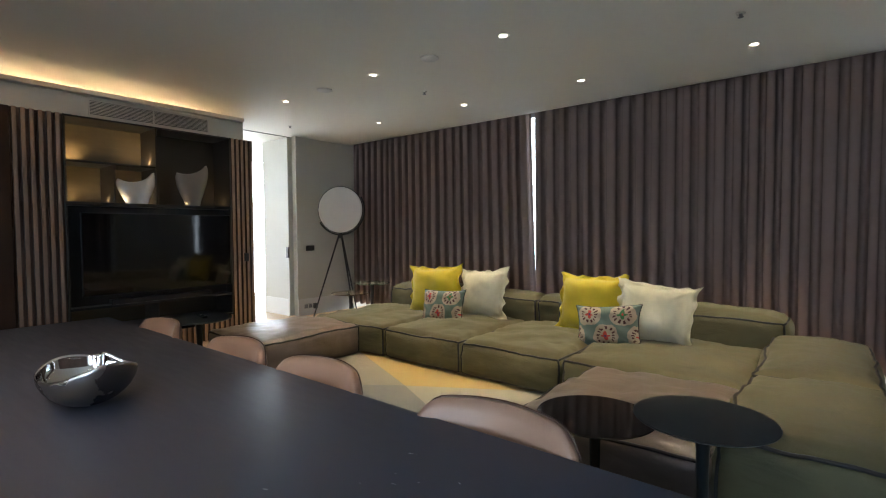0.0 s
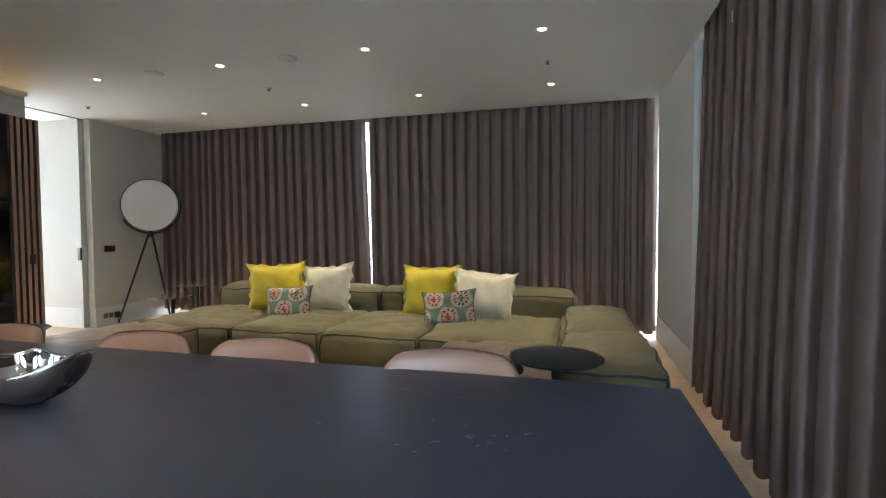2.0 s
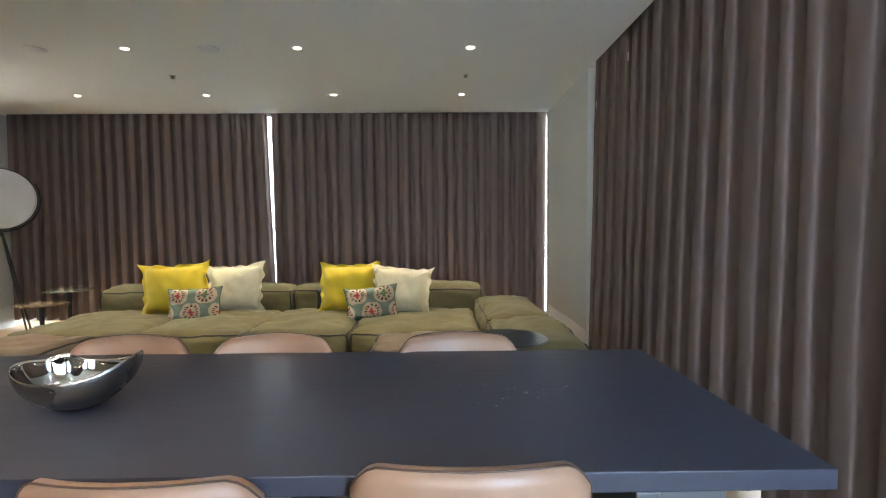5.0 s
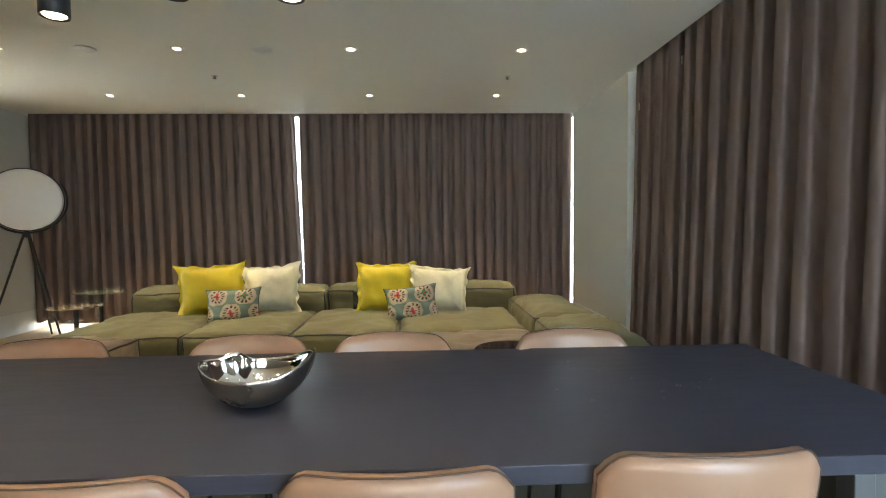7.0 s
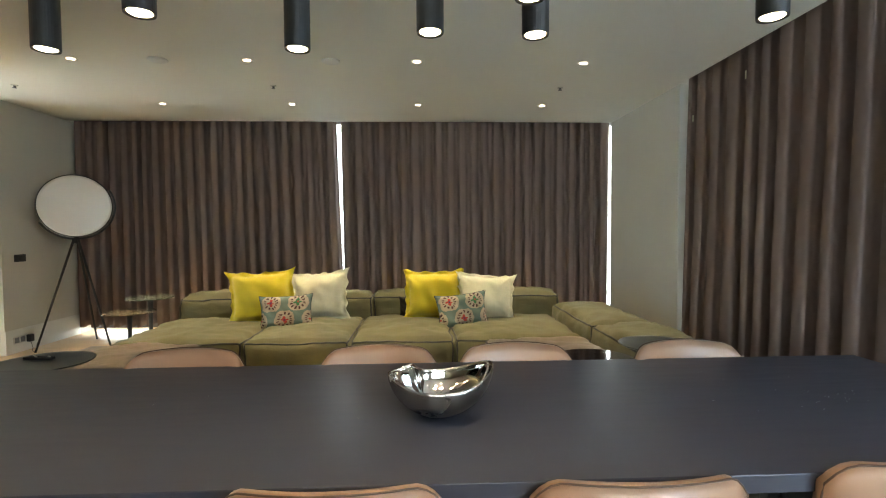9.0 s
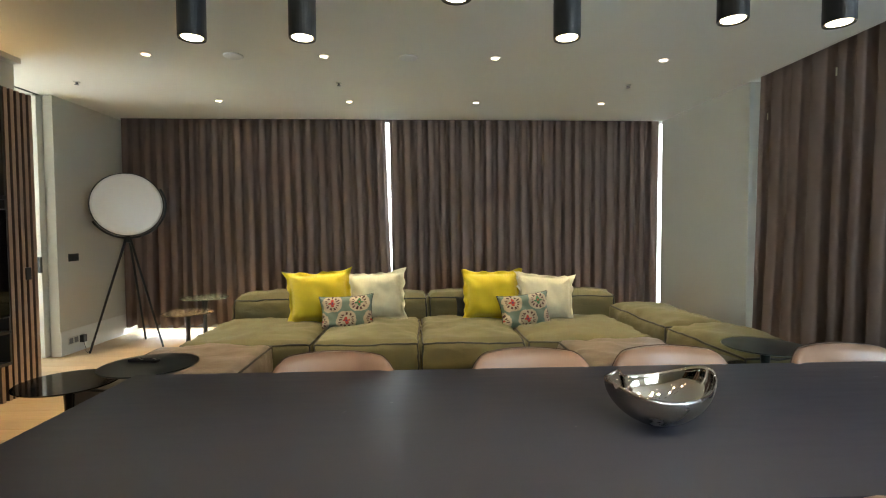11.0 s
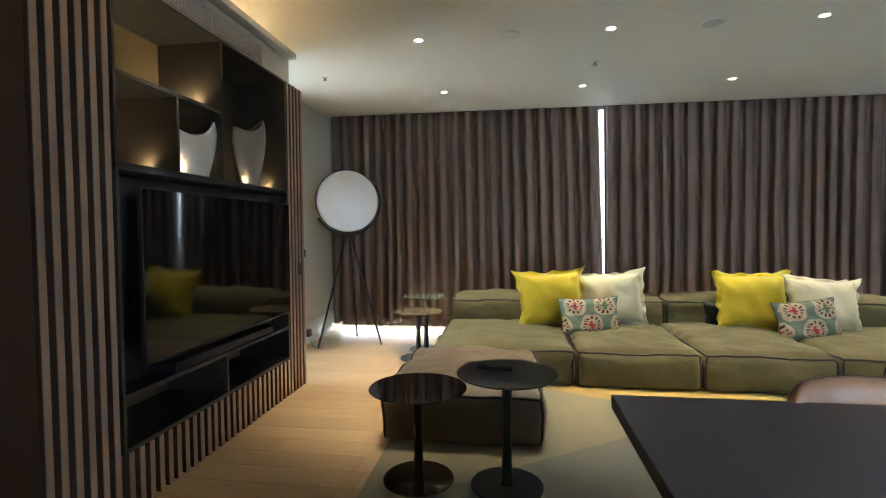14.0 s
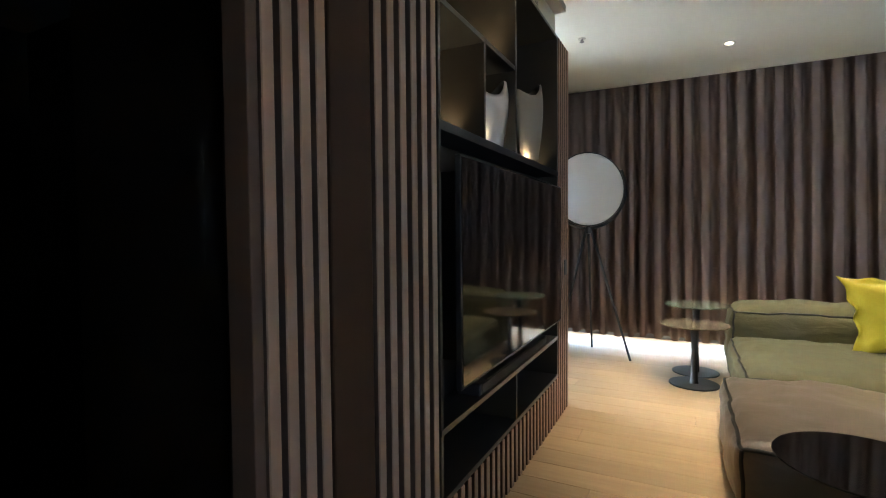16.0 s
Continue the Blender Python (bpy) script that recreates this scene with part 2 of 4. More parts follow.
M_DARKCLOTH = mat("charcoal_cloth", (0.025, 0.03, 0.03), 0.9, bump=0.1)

# ---- helpers for building ----


def mesh_of(name, bm, *materials, smooth=False):
    me = bpy.data.meshes.new(name)
    bmesh.ops.recalc_face_normals(bm, faces=bm.faces)
    bm.to_mesh(me)
    bm.free()
    for m in materials:
        me.materials.append(m)
    if smooth:
        me.polygons.foreach_set("use_smooth", [True] * len(me.polygons))
    return me


def part(name, bm, material, parent=None, label="", smooth=False):
    ob = new(name, mesh_of(name, bm, *(material if isinstance(material, tuple) else (material,)), smooth=smooth))
    if parent:
        ob.parent = parent
    if label:
        tagged(ob, label)
    return ob


def thing(name, label, category, m=None, group="", kind=""):
    ob = new(name)
    ob.empty_display_size = 0.1
    if m is not None:
        ob.matrix_world = m
    return tagged(ob, label, category, group, kind)


def box(x0, y0, z0, x1, y1, z1, bevel=0.0, seg=2, bm=None):
    b = bmesh.new()
    bmesh.ops.create_cube(b, size=1, matrix=Matrix.LocRotScale(((x0 + x1) / 2, (y0 + y1) / 2, (z0 + z1) / 2), None, (abs(x1 - x0), abs(y1 - y0), abs(z1 - z0))))
    if bevel:
        bmesh.ops.bevel(b, geom=b.edges[:], offset=bevel, segments=seg, affect="EDGES", profile=0.5)
    if bm is None:
        return b
    me = bpy.data.meshes.new("tmp")
    b.to_mesh(me)
    b.free()
    bm.from_mesh(me)
    bpy.data.meshes.remove(me)
    return bm


def lathe(profile, seg=40, center=(0, 0), cap=False):
    """A turned shape from (radius, height) pairs."""
    bm = bmesh.new()
    rings = []
    for r, z in profile:
        if r < 1e-6:
            rings.append([bm.verts.new((center[0], center[1], z))])
        else:
            rings.append([bm.verts.new((center[0] + r * math.cos(2 * math.pi * i / seg), center[1] + r * math.sin(2 * math.pi * i / seg), z)) for i in range(seg)])
    for a, b in zip(rings, rings[1:]):
        for i in range(seg):
            j = (i + 1) % seg
            f = [a[i % len(a)], a[j % len(a)], b[j % len(b)], b[i % len(b)]]
            f = list(dict.fromkeys(f))
            if len(f) > 2:
                bm.faces.new(f)
    return bm


def tube(points, radius, seg=8, closed=False, bm=None, taper=None):
    """A round rod along points."""
    bm = bm or bmesh.new()
    pts = [Vector(p) for p in points]
    n = len(pts)
    rings = []
    for i, p in enumerate(pts):
        a = pts[(i - 1) % n] if closed or i else p
        b = pts[(i + 1) % n] if closed or i < n - 1 else p
        d = (b - a).normalized()
        up = Vector((0, 0, 1)) if abs(d.z) < 0.95 else Vector((1, 0, 0))
        s = d.cross(up).normalized()
        u = s.cross(d)
        r = radius if taper is None else radius + (taper - radius) * i / (n - 1)
        rings.append([bm.verts.new(p + r * (math.cos(2 * math.pi * k / seg) * s + math.sin(2 * math.pi * k / seg) * u)) for k in range(seg)])
    for i in range(n if closed else n - 1):
        a, b = rings[i], rings[(i + 1) % n]
        for k in range(seg):
            bm.faces.new((a[k], a[(k + 1) % seg], b[(k + 1) % seg], b[k]))
    if not closed:
        bm.faces.new(rings[0])
        bm.faces.new(rings[-1])
    return bm


def soft_point(u, v, w, sx, sy, sz, r, puff, seed, wrinkle, crown=None):
    """A point of an upholstered block from cube coordinates u, v, w in -1 to 1; its foot is at height 0."""
    p = Vector((u * sx / 2, v * sy / 2, w * sz / 2))
    q = Vector((max(-sx / 2 + r, min(sx / 2 - r, p.x)), max(-sy / 2 + r, min(sy / 2 - r, p.y)), max(-sz / 2 + r, min(sz / 2 - r, p.z))))
    d = p - q
    if d.length > 1e-6:
        p = q + d.normalized() * min(r, d.length * 1.0 if d.length < r else r)
    cu, cv, cw = 1 - u * u, 1 - v * v, 1 - w * w
    top = max(0.0, w)
    p.z += (puff * 1.2 if crown is None else crown) * top ** 3 * (cu * cv) ** 0.42
    p.x += puff * u ** 3 * (cv * cw) ** 0.6 * 0.8
    p.y += puff * v ** 3 * (cu * cw) ** 0.6 * 0.8
    s = Vector((p.x * 3.1 + seed * 7.7, p.y * 3.1 - seed * 3.3, p.z * 5))
    n1 = noise.noise(s) * wrinkle
    n2 = noise.noise(s * 3.3 + Vector((9, 2, seed))) * wrinkle * 0.55
    # slack folds along the sides, under the seam
    n2 += (1 - abs(noise.noise(Vector((p.x * 2.6 + seed, p.y * 2.6 - seed, p.z * 13)))) * 2.6) * wrinkle * 0.30 * cw
    edge = 1 - 0.5 * (1 - max(cu, cv))
    p += Vector((u, v, max(w, 0))) * (n1 + n2) * edge
    p.z += sz / 2
    p.z = max(p.z, 0.0)
    return p


def soft_block(sx, sy, sz, r=0.04, puff=0.03, seed=1, wrinkle=0.012, crown=None, step=0.045):
    bm = bmesh.new()
    nx, ny, nz = max(6, int(sx / step)), max(6, int(sy / step)), max(6, int(sz / 0.035))
    cache = {}

    def vert(i, j, k):
        if (i, j, k) not in cache:
            cache[i, j, k] = bm.verts.new(soft_point(2 * i / nx - 1, 2 * j / ny - 1, 2 * k / nz - 1, sx, sy, sz, r, puff, seed, wrinkle, crown))
        return cache[i, j, k]
    for i in range(nx):
        for j in range(ny):
            for k in (0, nz):
                bm.faces.new((vert(i, j, k), vert(i + 1, j, k), vert(i + 1, j + 1, k), vert(i, j + 1, k)))
    for i in range(nx):
        for k in range(nz):
            for j in (0, ny):
                bm.faces.new((vert(i, j, k), vert(i + 1, j, k), vert(i + 1, j, k + 1), vert(i, j, k + 1)))
    for j in range(ny):
        for k in range(nz):
            for i in (0, nx):
                bm.faces.new((vert(i, j, k), vert(i, j + 1, k), vert(i, j + 1, k + 1), vert(i, j, k + 1)))
    return bm


def soft_piping(sx, sy, sz, r, puff, seed, wrinkle, crown=None, radius=0.0100):
    """The piped seam round the top edge and down the four corners of an upholstered block."""
    args = (sx, sy, sz, r, puff, seed, wrinkle, crown)
    n = 26
    k = 1 - 0.03
    loop = [soft_point(-1 + 2 * i / n, -1, k, *args) for i in range(n)] + [soft_point(1, -1 + 2 * i / n, k, *args) for i in range(n)]
    loop += [soft_point(1 - 2 * i / n, 1, k, *args) for i in range(n)] + [soft_point(-1, 1 - 2 * i / n, k, *args) for i in range(n)]
    bm = tube(loop, radius, 6, closed=True)
    for u, v in ((-1, -1), (1, -1), (1, 1), (-1, 1)):
        tube([soft_point(u, v, 0.97 - 1.9 * i / 10, *args) for i in range(11)], radius, 6, bm=bm)
    return bm


def sofa_block(name, label, category, x0, y0, x1, y1, h, material, seed, group="", z=0.0, r=0.045, puff=0.03, wrinkle=0.012, m=None):
    sx, sy = x1 - x0, y1 - y0
    t = thing(name, label, category, m or pose((x0 + x1) / 2, (y0 + y1) / 2, z), group)
    part("upholstery", soft_block(sx, sy, h, r, puff, seed, wrinkle), material, t, smooth=True)
    part("piping", soft_piping(sx, sy, h, r, puff, seed, wrinkle), M_PIPE, t, "dark piped seam", smooth=True)
    return t


def structure(name, bm, material, label="", smooth=False):
    return tagged(part(name, bm, material, smooth=smooth), label, "", "", "structure")


# ---- structure ----
structure("floor_base", box(-10.2, -2.6, -0.25, 1.6, 6.8, -0.022), M_DARKGAP, "dark screed under the boards")
cm = box(-6.95, -2.4, CEIL, 0.79, 6.0, CEIL + 0.16)
structure("ceiling", cm, M_CEIL, "off-white painted flat ceiling")
# the pockets above the curtains and the ceilings beyond
structure("ceiling_pocket", box(-7.1, 6.0, CEIL + 0.14, 1.5, 6.7, CEIL + 0.3), M_CEIL, "white curtain pocket above the window")
structure("ceiling_pocket_side", box(0.79, -2.4, CEIL + 0.14, 1.5, 6.0, CEIL + 0.3), M_CEIL, "white curtain pocket above the side window")
structure("ceiling_bedroom", box(-10.1, 2.0, CEIL, -6.95, 6.7, CEIL + 0.16), M_CEIL, "white ceiling of the bright next room")
structure("ceiling_den", box(-10.1, -2.4, 2.9, -6.95, 2.0, CEIL + 0.16), M_CEIL, "ceiling of the dark side room")
structure("wall_left", box(-6.995, 4.85, 0, -6.887, 6.5, CEIL), M_WALL, "white painted wall beside the curtain")
structure("wall_beyond", box(-7.80, 4.80, 0, -7.06, 4.95, CEIL), M_WALL, "white wall of the next room, in daylight")
structure("wall_bedroom_far", box(-10.1, 6.3, 0, -7.0, 6.5, CEIL), M_WALL, "white wall of the next room")
structure("wall_bedroom_near", box(-10.1, 2.0, 0, -6.95, 2.2, CEIL), M_WALL, "white wall of the next room")
structure("wall_right_pier", box(0.79, 4.14, 0, 1.3, 6.02, CEIL), M_WALL, "white painted pier between the two curtains")
wb = box(-10.2, -2.6, 0, -2.25, -2.4, CEIL + 0.3)
box(-2.25, -2.6, 0, -0.85, -2.4, 0.9, bm=wb)
box(-2.25, -2.6, 2.60, -0.85, -2.4, CEIL + 0.3, bm=wb)
box(-0.85, -2.6, 0, 0.02, -2.4, CEIL + 0.3, bm=wb)
box(0.02, -2.6, 0, 0.98, -2.4, 0.4, bm=wb)
box(0.02, -2.6, 2.70, 0.98, -2.4, CEIL + 0.3, bm=wb)
box(0.98, -2.6, 0, 1.6, -2.4, CEIL + 0.3, bm=wb)
structure("wall_back", wb, M_WALL, "off-white wall behind the dining area with a window")
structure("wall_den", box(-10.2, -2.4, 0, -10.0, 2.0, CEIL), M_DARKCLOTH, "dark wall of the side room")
structure("wall_kitchen_side", box(1.0, -2.4, 0, 1.3, -1.2, CEIL + 0.14), M_WALL, "white side wall of the dining area")
structure("wall_den_front", box(-6.95, -2.4, 0, -6.75, -1.4, CEIL), M_BROWNPANEL, "brown panelled wall")

# skirting
structure("baseboard", box(-6.887, 4.85, 0, -6.875, 6.1, 0.285, 0.003), M_BASE, "tall white skirting board")
structure("baseboard_pier", box(0.778, 4.16, 0, 0.79, 6.0, 0.285, 0.003), M_BASE, "tall white skirting board")
structure("baseboard_beyond", box(-7.80, 4.788, 0, -7.06, 4.80, 0.285, 0.003), M_BASE, "tall white skirting board")


def window(name, x0, y0, x1, y1, z0, z1, n, label):
    """A glazed wall along x or y, with frame bars and panes."""
    t = thing(name, label, "window", pose(0, 0, 0), kind="structure")
    along_x = abs(x1 - x0) > abs(y1 - y0)
    th = 0.06
    bars = box(x0, y0, z0, x1 + (0 if along_x else th), y1 + (th if along_x else 0), z0 + 0.07)
    box(x0, y0, z1 - 0.07, x1 + (0 if along_x else th), y1 + (th if along_x else 0), z1, bm=bars)
    part("window_frame", bars, M_ALU, t)
    for i in range(n + 1):
        f = i / n
        if along_x:
            c = x0 + (x1 - x0) * f
            part("mullion", box(c - 0.03, y0, z0 + 0.07, c + 0.03, y0 + th, z1 - 0.07), M_ALU, t)
        else:
            c = y0 + (y1 - y0) * f
            part("mullion", box(x0, c - 0.03, z0 + 0.07, x0 + th, c + 0.03, z1 - 0.07), M_ALU, t)
    for i in range(n):
        a, b = i / n, (i + 1) / n
        if along_x:
            g = box(x0 + (x1 - x0) * a + 0.03, y0 + 0.02, z0 + 0.07, x0 + (x1 - x0) * b - 0.03, y0 + 0.032, z1 - 0.07)
        else:
            g = box(x0 + 0.02, y0 + (y1 - y0) * a + 0.03, z0 + 0.07, x0 + 0.032, y0 + (y1 - y0) * b - 0.03, z1 - 0.07)
        part("pane", g, M_GLASS, t).visible_shadow = False
    return t


window("window_1", -6.99, 6.5, 1.3, 6.5, 0, CEIL + 0.14, 5, "floor-to-ceiling window behind the long curtains")
window("window_2", 1.25, -1.2, 1.25, 4.14, 0, CEIL + 0.14, 4, "floor-to-ceiling side window behind the curtain")
window("window_3", 0.02, -2.52, 0.98, -2.52, 0.4, 2.70, 1, "uncovered tall window of the dining area")
window("window_5", -2.25, -2.52, -0.85, -2.52, 0.9, 2.60, 2, "uncovered two-pane window of the dining area")
window("window_4", -9.9, 2.2, -9.9, 6.3, -0.08, CEIL + 0.08, 3, "bright window of the next room")


# pale bright distance outside the windows
structure("backdrop", box(-30, 16.0, -6, 24, 16.1, 22), M_BACKDROP, "pale bright sky beyond the long window")
structure("backdrop_dining", box(-14, -14.1, -6, 12, -14.0, 18), M_BACKDROP, "pale bright sky beyond the dining area")
structure("backdrop_bedroom", box(-18.1, -4, -6, -18.0, 16, 18), M_BACKDROP, "pale bright sky beyond the next room")

# ---- curtains ----


def curtain(name, a, b, y, pitch, amp, seed, label, lean_a=0.0, lean_b=0.0, foot=0.05, top=CEIL + 0.1, kick=0.0, uneven=0.22, drift=0.03):
    """A wave-pleated curtain hung along local x from a to b; folds move in local y."""
    bm = bmesh.new()
    rng = random.Random(seed)
    n_f = max(2, int(round((b - a) / pitch)))
    edges = [a]
    for i in range(n_f):
        edges.append(edges[-1] + pitch * rng.uniform(1 - uneven, 1 + uneven))
    k = (b - a) / (edges[-1] - a)
    edges = [a + (e - a) * k for e in edges]
    amps = [amp * rng.uniform(0.72, 1.2) for _ in range(n_f)]
    skew = [rng.uniform(-0.035, 0.035) for _ in range(n_f)]
    per, rows = 18, 20
    cols = [(i, j / per) for i in range(n_f) for j in range(per)] + [(n_f - 1, 1.0)]
    grid = []
    for r in range(rows + 1):
        h = r / rows
        z = foot + (top - foot) * (1 - h)
        line = []
        for i, f in cols:
            w = edges[i + 1] - edges[i]
            # round lobes with narrow grooves between them
            x = edges[i] + w * (f + 0.085 * math.sin(4 * math.pi * f) + skew[i] * math.sin(2 * math.pi * f))
            s = (x - a) / (b - a)
            x += (lean_a * (1 - s) + lean_b * s) * h
            x += drift * h * h * noise.noise(Vector((x * 2.3, h * 1.2, seed)))
            am = amps[i] * (1 - f) + amps[min(i + 1, n_f - 1)] * f
            wave = math.cos(2 * math.pi * f)
            d = am * (0.80 + 0.25 * h) * (wave + 0.18 * math.cos(4 * math.pi * f)) - kick * h
            d += 0.016 * h * noise.noise(Vector((x * 1.3, h * 1.6, seed * 3.7))) + 0.004 * noise.noise(Vector((x * 7, z * 1.6, seed)))
            zz = z + ((0.020 * noise.noise(Vector((x * 3, 0, seed))) + 0.012 * wave) if r == rows else 0)
            line.append(bm.verts.new((x, y + d, zz)))
        grid.append(line)
    for r in range(rows):
        for c in range(len(cols) - 1):
            bm.faces.new((grid[r][c], grid[r][c + 1], grid[r + 1][c + 1], grid[r + 1][c]))
    t = thing(name, label, "curtain", None, "taupe curtains")
    ob = part("cloth", bm, M_CURTAIN, t, smooth=True)
    sol = ob.modifiers.new("thickness", "SOLIDIFY")
    sol.thickness = 0.004
    part("track", box(a - 0.01, y - 0.02, top, b + 0.01, y + 0.02, top + 0.038), M_ALU, t)
    return t


curtain("curtain", -6.885, -3.216, 6.10, 0.163, 0.056, 3, "long taupe pleated curtain, hung short of the floor", lean_b=0.085, foot=0.105, kick=0.02)
curtain("curtain", -3.152, 0.812, 6.10, 0.163, 0.056, 8, "long taupe pleated curtain, drawn, beside the pier", lean_a=0.035, lean_b=-0.02, foot=0.05, kick=0.02)
side = curtain("curtain", -4.10, 1.15, 0.0, 0.222, 0.050, 14, "taupe pleated curtain drawn over the side window", foot=0.02, kick=0.06, uneven=0.38, drift=0.07)
side.matrix_world = pose(0.868, 0, 0, 0, 0, -90)

for ty, tz, tx in ((3.05, 2.757, 0.80), (3.87, 2.572, 0.81)):
    tg = part("curtain_tag", box(tx - 0.022, ty - 0.008, tz - 0.035, tx - 0.019, ty + 0.008, tz + 0.035, 0.001), M_CREAM)
    tagged(tg, "small pale cloth tag sewn on the curtain", "tag", "curtain tags")

# ---- media wall ----
FACE = -6.24
media = thing("media_wall", "slatted brown wood media wall with a black lit niche", "wall unit", pose(0, 0, 0))
NY0, NY1, NZ0, NZ1 = 1.578, 3.402, 0.32, 2.685
EDGE = -6.244
back = box(-6.95, 0.742, 0, -6.284, NY0, NZ1)
box(-6.95, NY1, 0, -6.284, 3.735, NZ1, bm=back)
box(-6.95, NY0, 0, -6.284, NY1, NZ0 - 0.012, bm=back)
part("carcass", back, M_SLATREAR, media)
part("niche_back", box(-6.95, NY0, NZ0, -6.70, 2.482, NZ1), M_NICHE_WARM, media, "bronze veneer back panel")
# right half takes a darker colour in place of weaker uplight
part("niche_back", box(-6.95, 2.482, NZ0, -6.70, NY1, NZ1), M_BRONZE, media, "bronze back panel, darkened for the dimmer right compartment")
for z0, z1 in ((1.722, 1.760), (0.578, 0.604), (NZ0 - 0.012, NZ0 + 0.012), (NZ1 - 0.02, NZ1)):
    part("shelf", box(-6.70, NY0, z0, EDGE, NY1, z1, 0.002), M_NICHE, media, "black shelf board")
part("shelf", box(-6.70, NY0 + 0.02, 2.187, EDGE - 0.003, 2.472, 2.211, 0.002), M_NICHE, media, "black shelf board")
for y0, z0, z1 in ((2.482, 1.760, NZ1 - 0.02), (2.040, 1.760, 2.187), (2.475, NZ0 + 0.012, 0.578), (NY0 + 0.010, NZ0 + 0.012, NZ1 - 0.02), (NY1 - 0.010, NZ0 + 0.012, NZ1 - 0.02)):
    part("divider", box(-6.70, y0 - 0.010, z0, EDGE - 0.002, y0 + 0.010, z1, 0.002), M_BRONZE, media, "dark bronze upright board")
part("tv_panel", box(-6.70, NY0 + 0.02, 0.604, -6.40, NY1 - 0.02, 1.722), M_NICHE, media, "black panel behind the television")
SLATS = [0.766 + 0.0570 * i for i in range(4)] + [1.186 + 0.0695 * i for i in range(6)] + [3.428 + 0.0655 * i for i in range(5)]
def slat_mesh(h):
    """A slat with a pale face; the shade of the gaps is painted on its sides."""
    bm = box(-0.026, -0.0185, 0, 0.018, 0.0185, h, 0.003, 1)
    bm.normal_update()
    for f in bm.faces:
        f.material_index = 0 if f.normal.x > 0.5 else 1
    return mesh_of("slat", bm, M_SLAT, M_POST_SIDESHADE)


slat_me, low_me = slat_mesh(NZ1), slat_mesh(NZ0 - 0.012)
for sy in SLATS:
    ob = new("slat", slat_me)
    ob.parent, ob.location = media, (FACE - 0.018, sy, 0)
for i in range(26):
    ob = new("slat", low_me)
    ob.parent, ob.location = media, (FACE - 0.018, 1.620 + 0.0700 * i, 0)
part("flat_panel", box(-6.284, 0.966, 0, -6.242, 1.150, NZ1, 0.006), M_BROWNPANEL, media, "plain brown wood panel")
part("edge_post", box(-6.33, 0.712, 0, -6.245, 0.742, NZ1, 0.003), M_POST_SIDESHADE, media, "dark brown end post")
part("touch_panel", box(-6.262, 3.565, 1.02, -6.232, 3.625, 1.13, 0.002), M_PLATE, media, "small black touch panel")
bk = box(-6.95, -1.4, NZ1, -6.32, 3.60, 2.945)
box(-6.95, 3.60, NZ1, -6.32, 3.625, CEIL, bm=bk)
structure("bulkhead", bk, M_WALL, "white bulkhead above the media wall")
structure("bulkhead_top", box(-6.95, -1.4, 2.945, -6.91, 3.60, CEIL), M_WALL, "white back of the light slot above the bulkhead")

tm = box(-6.32, -1.4, 2.93, -6.235, 3.60, 2.945, 0.002)
box(-6.247, -1.4, 2.945, -6.235, 3.60, 2.978, bm=tm)
structure("trim", tm, M_GRILLE, "grey ledge along the top of the bulkhead")

vent = thing("air_vent", "long white slotted air vent in the bulkhead", "vent", pose(-6.318, 0, 0))
vf = box(0, 1.83, 2.722, 0.008, 3.145, 2.734)
box(0, 1.83, 2.884, 0.008, 3.145, 2.894, bm=vf)
for yy in (1.83, 2.484, 3.133):
    box(0, yy, 2.734, 0.008, yy + 0.012, 2.884, bm=vf)
part("frame", vf, M_GRILLE, vent)
part("backing", box(-0.0015, 1.84, 2.730, 0.0, 3.14, 2.888), M_DARKGAP, vent)
v_me = mesh_of("slat", box(0, 1.842, -0.0032, 0.010, 3.133, 0.0032), M_GRILLE)
for i in range(9):
    ob = new("slat", v_me)
    ob.parent, ob.location = vent, (0.0, 0, 2.747 + 0.0158 * i)

tv = thing("television", "large black flat television, switched off", "television", pose(0, 0, 0))
part("body", box(-6.40, 1.82, 0.80, -6.240, 3.24, 1.60, 0.01), M_PLATE, tv)
part("bezel", box(-6.240, 1.698, 0.722, -6.214, 3.358, 1.645, 0.004), M_PLATE, tv)
part("screen", box(-6.216, 1.707, 0.735, -6.2115, 3.349, 1.636), M_SCREEN, tv, "glossy black glass screen")
sb = thing("soundbar", "slim black soundbar under the television", "speaker", pose(0, 0, 0))
part("body", box(-6.37, 1.98, 0.604, -6.255, 3.12, 0.662, 0.008, 3), M_PLATE, sb)
part("grille", box(-6.256, 2.00, 0.610, -6.251, 3.10, 0.656, 0.002), M_DARKGAP, sb)


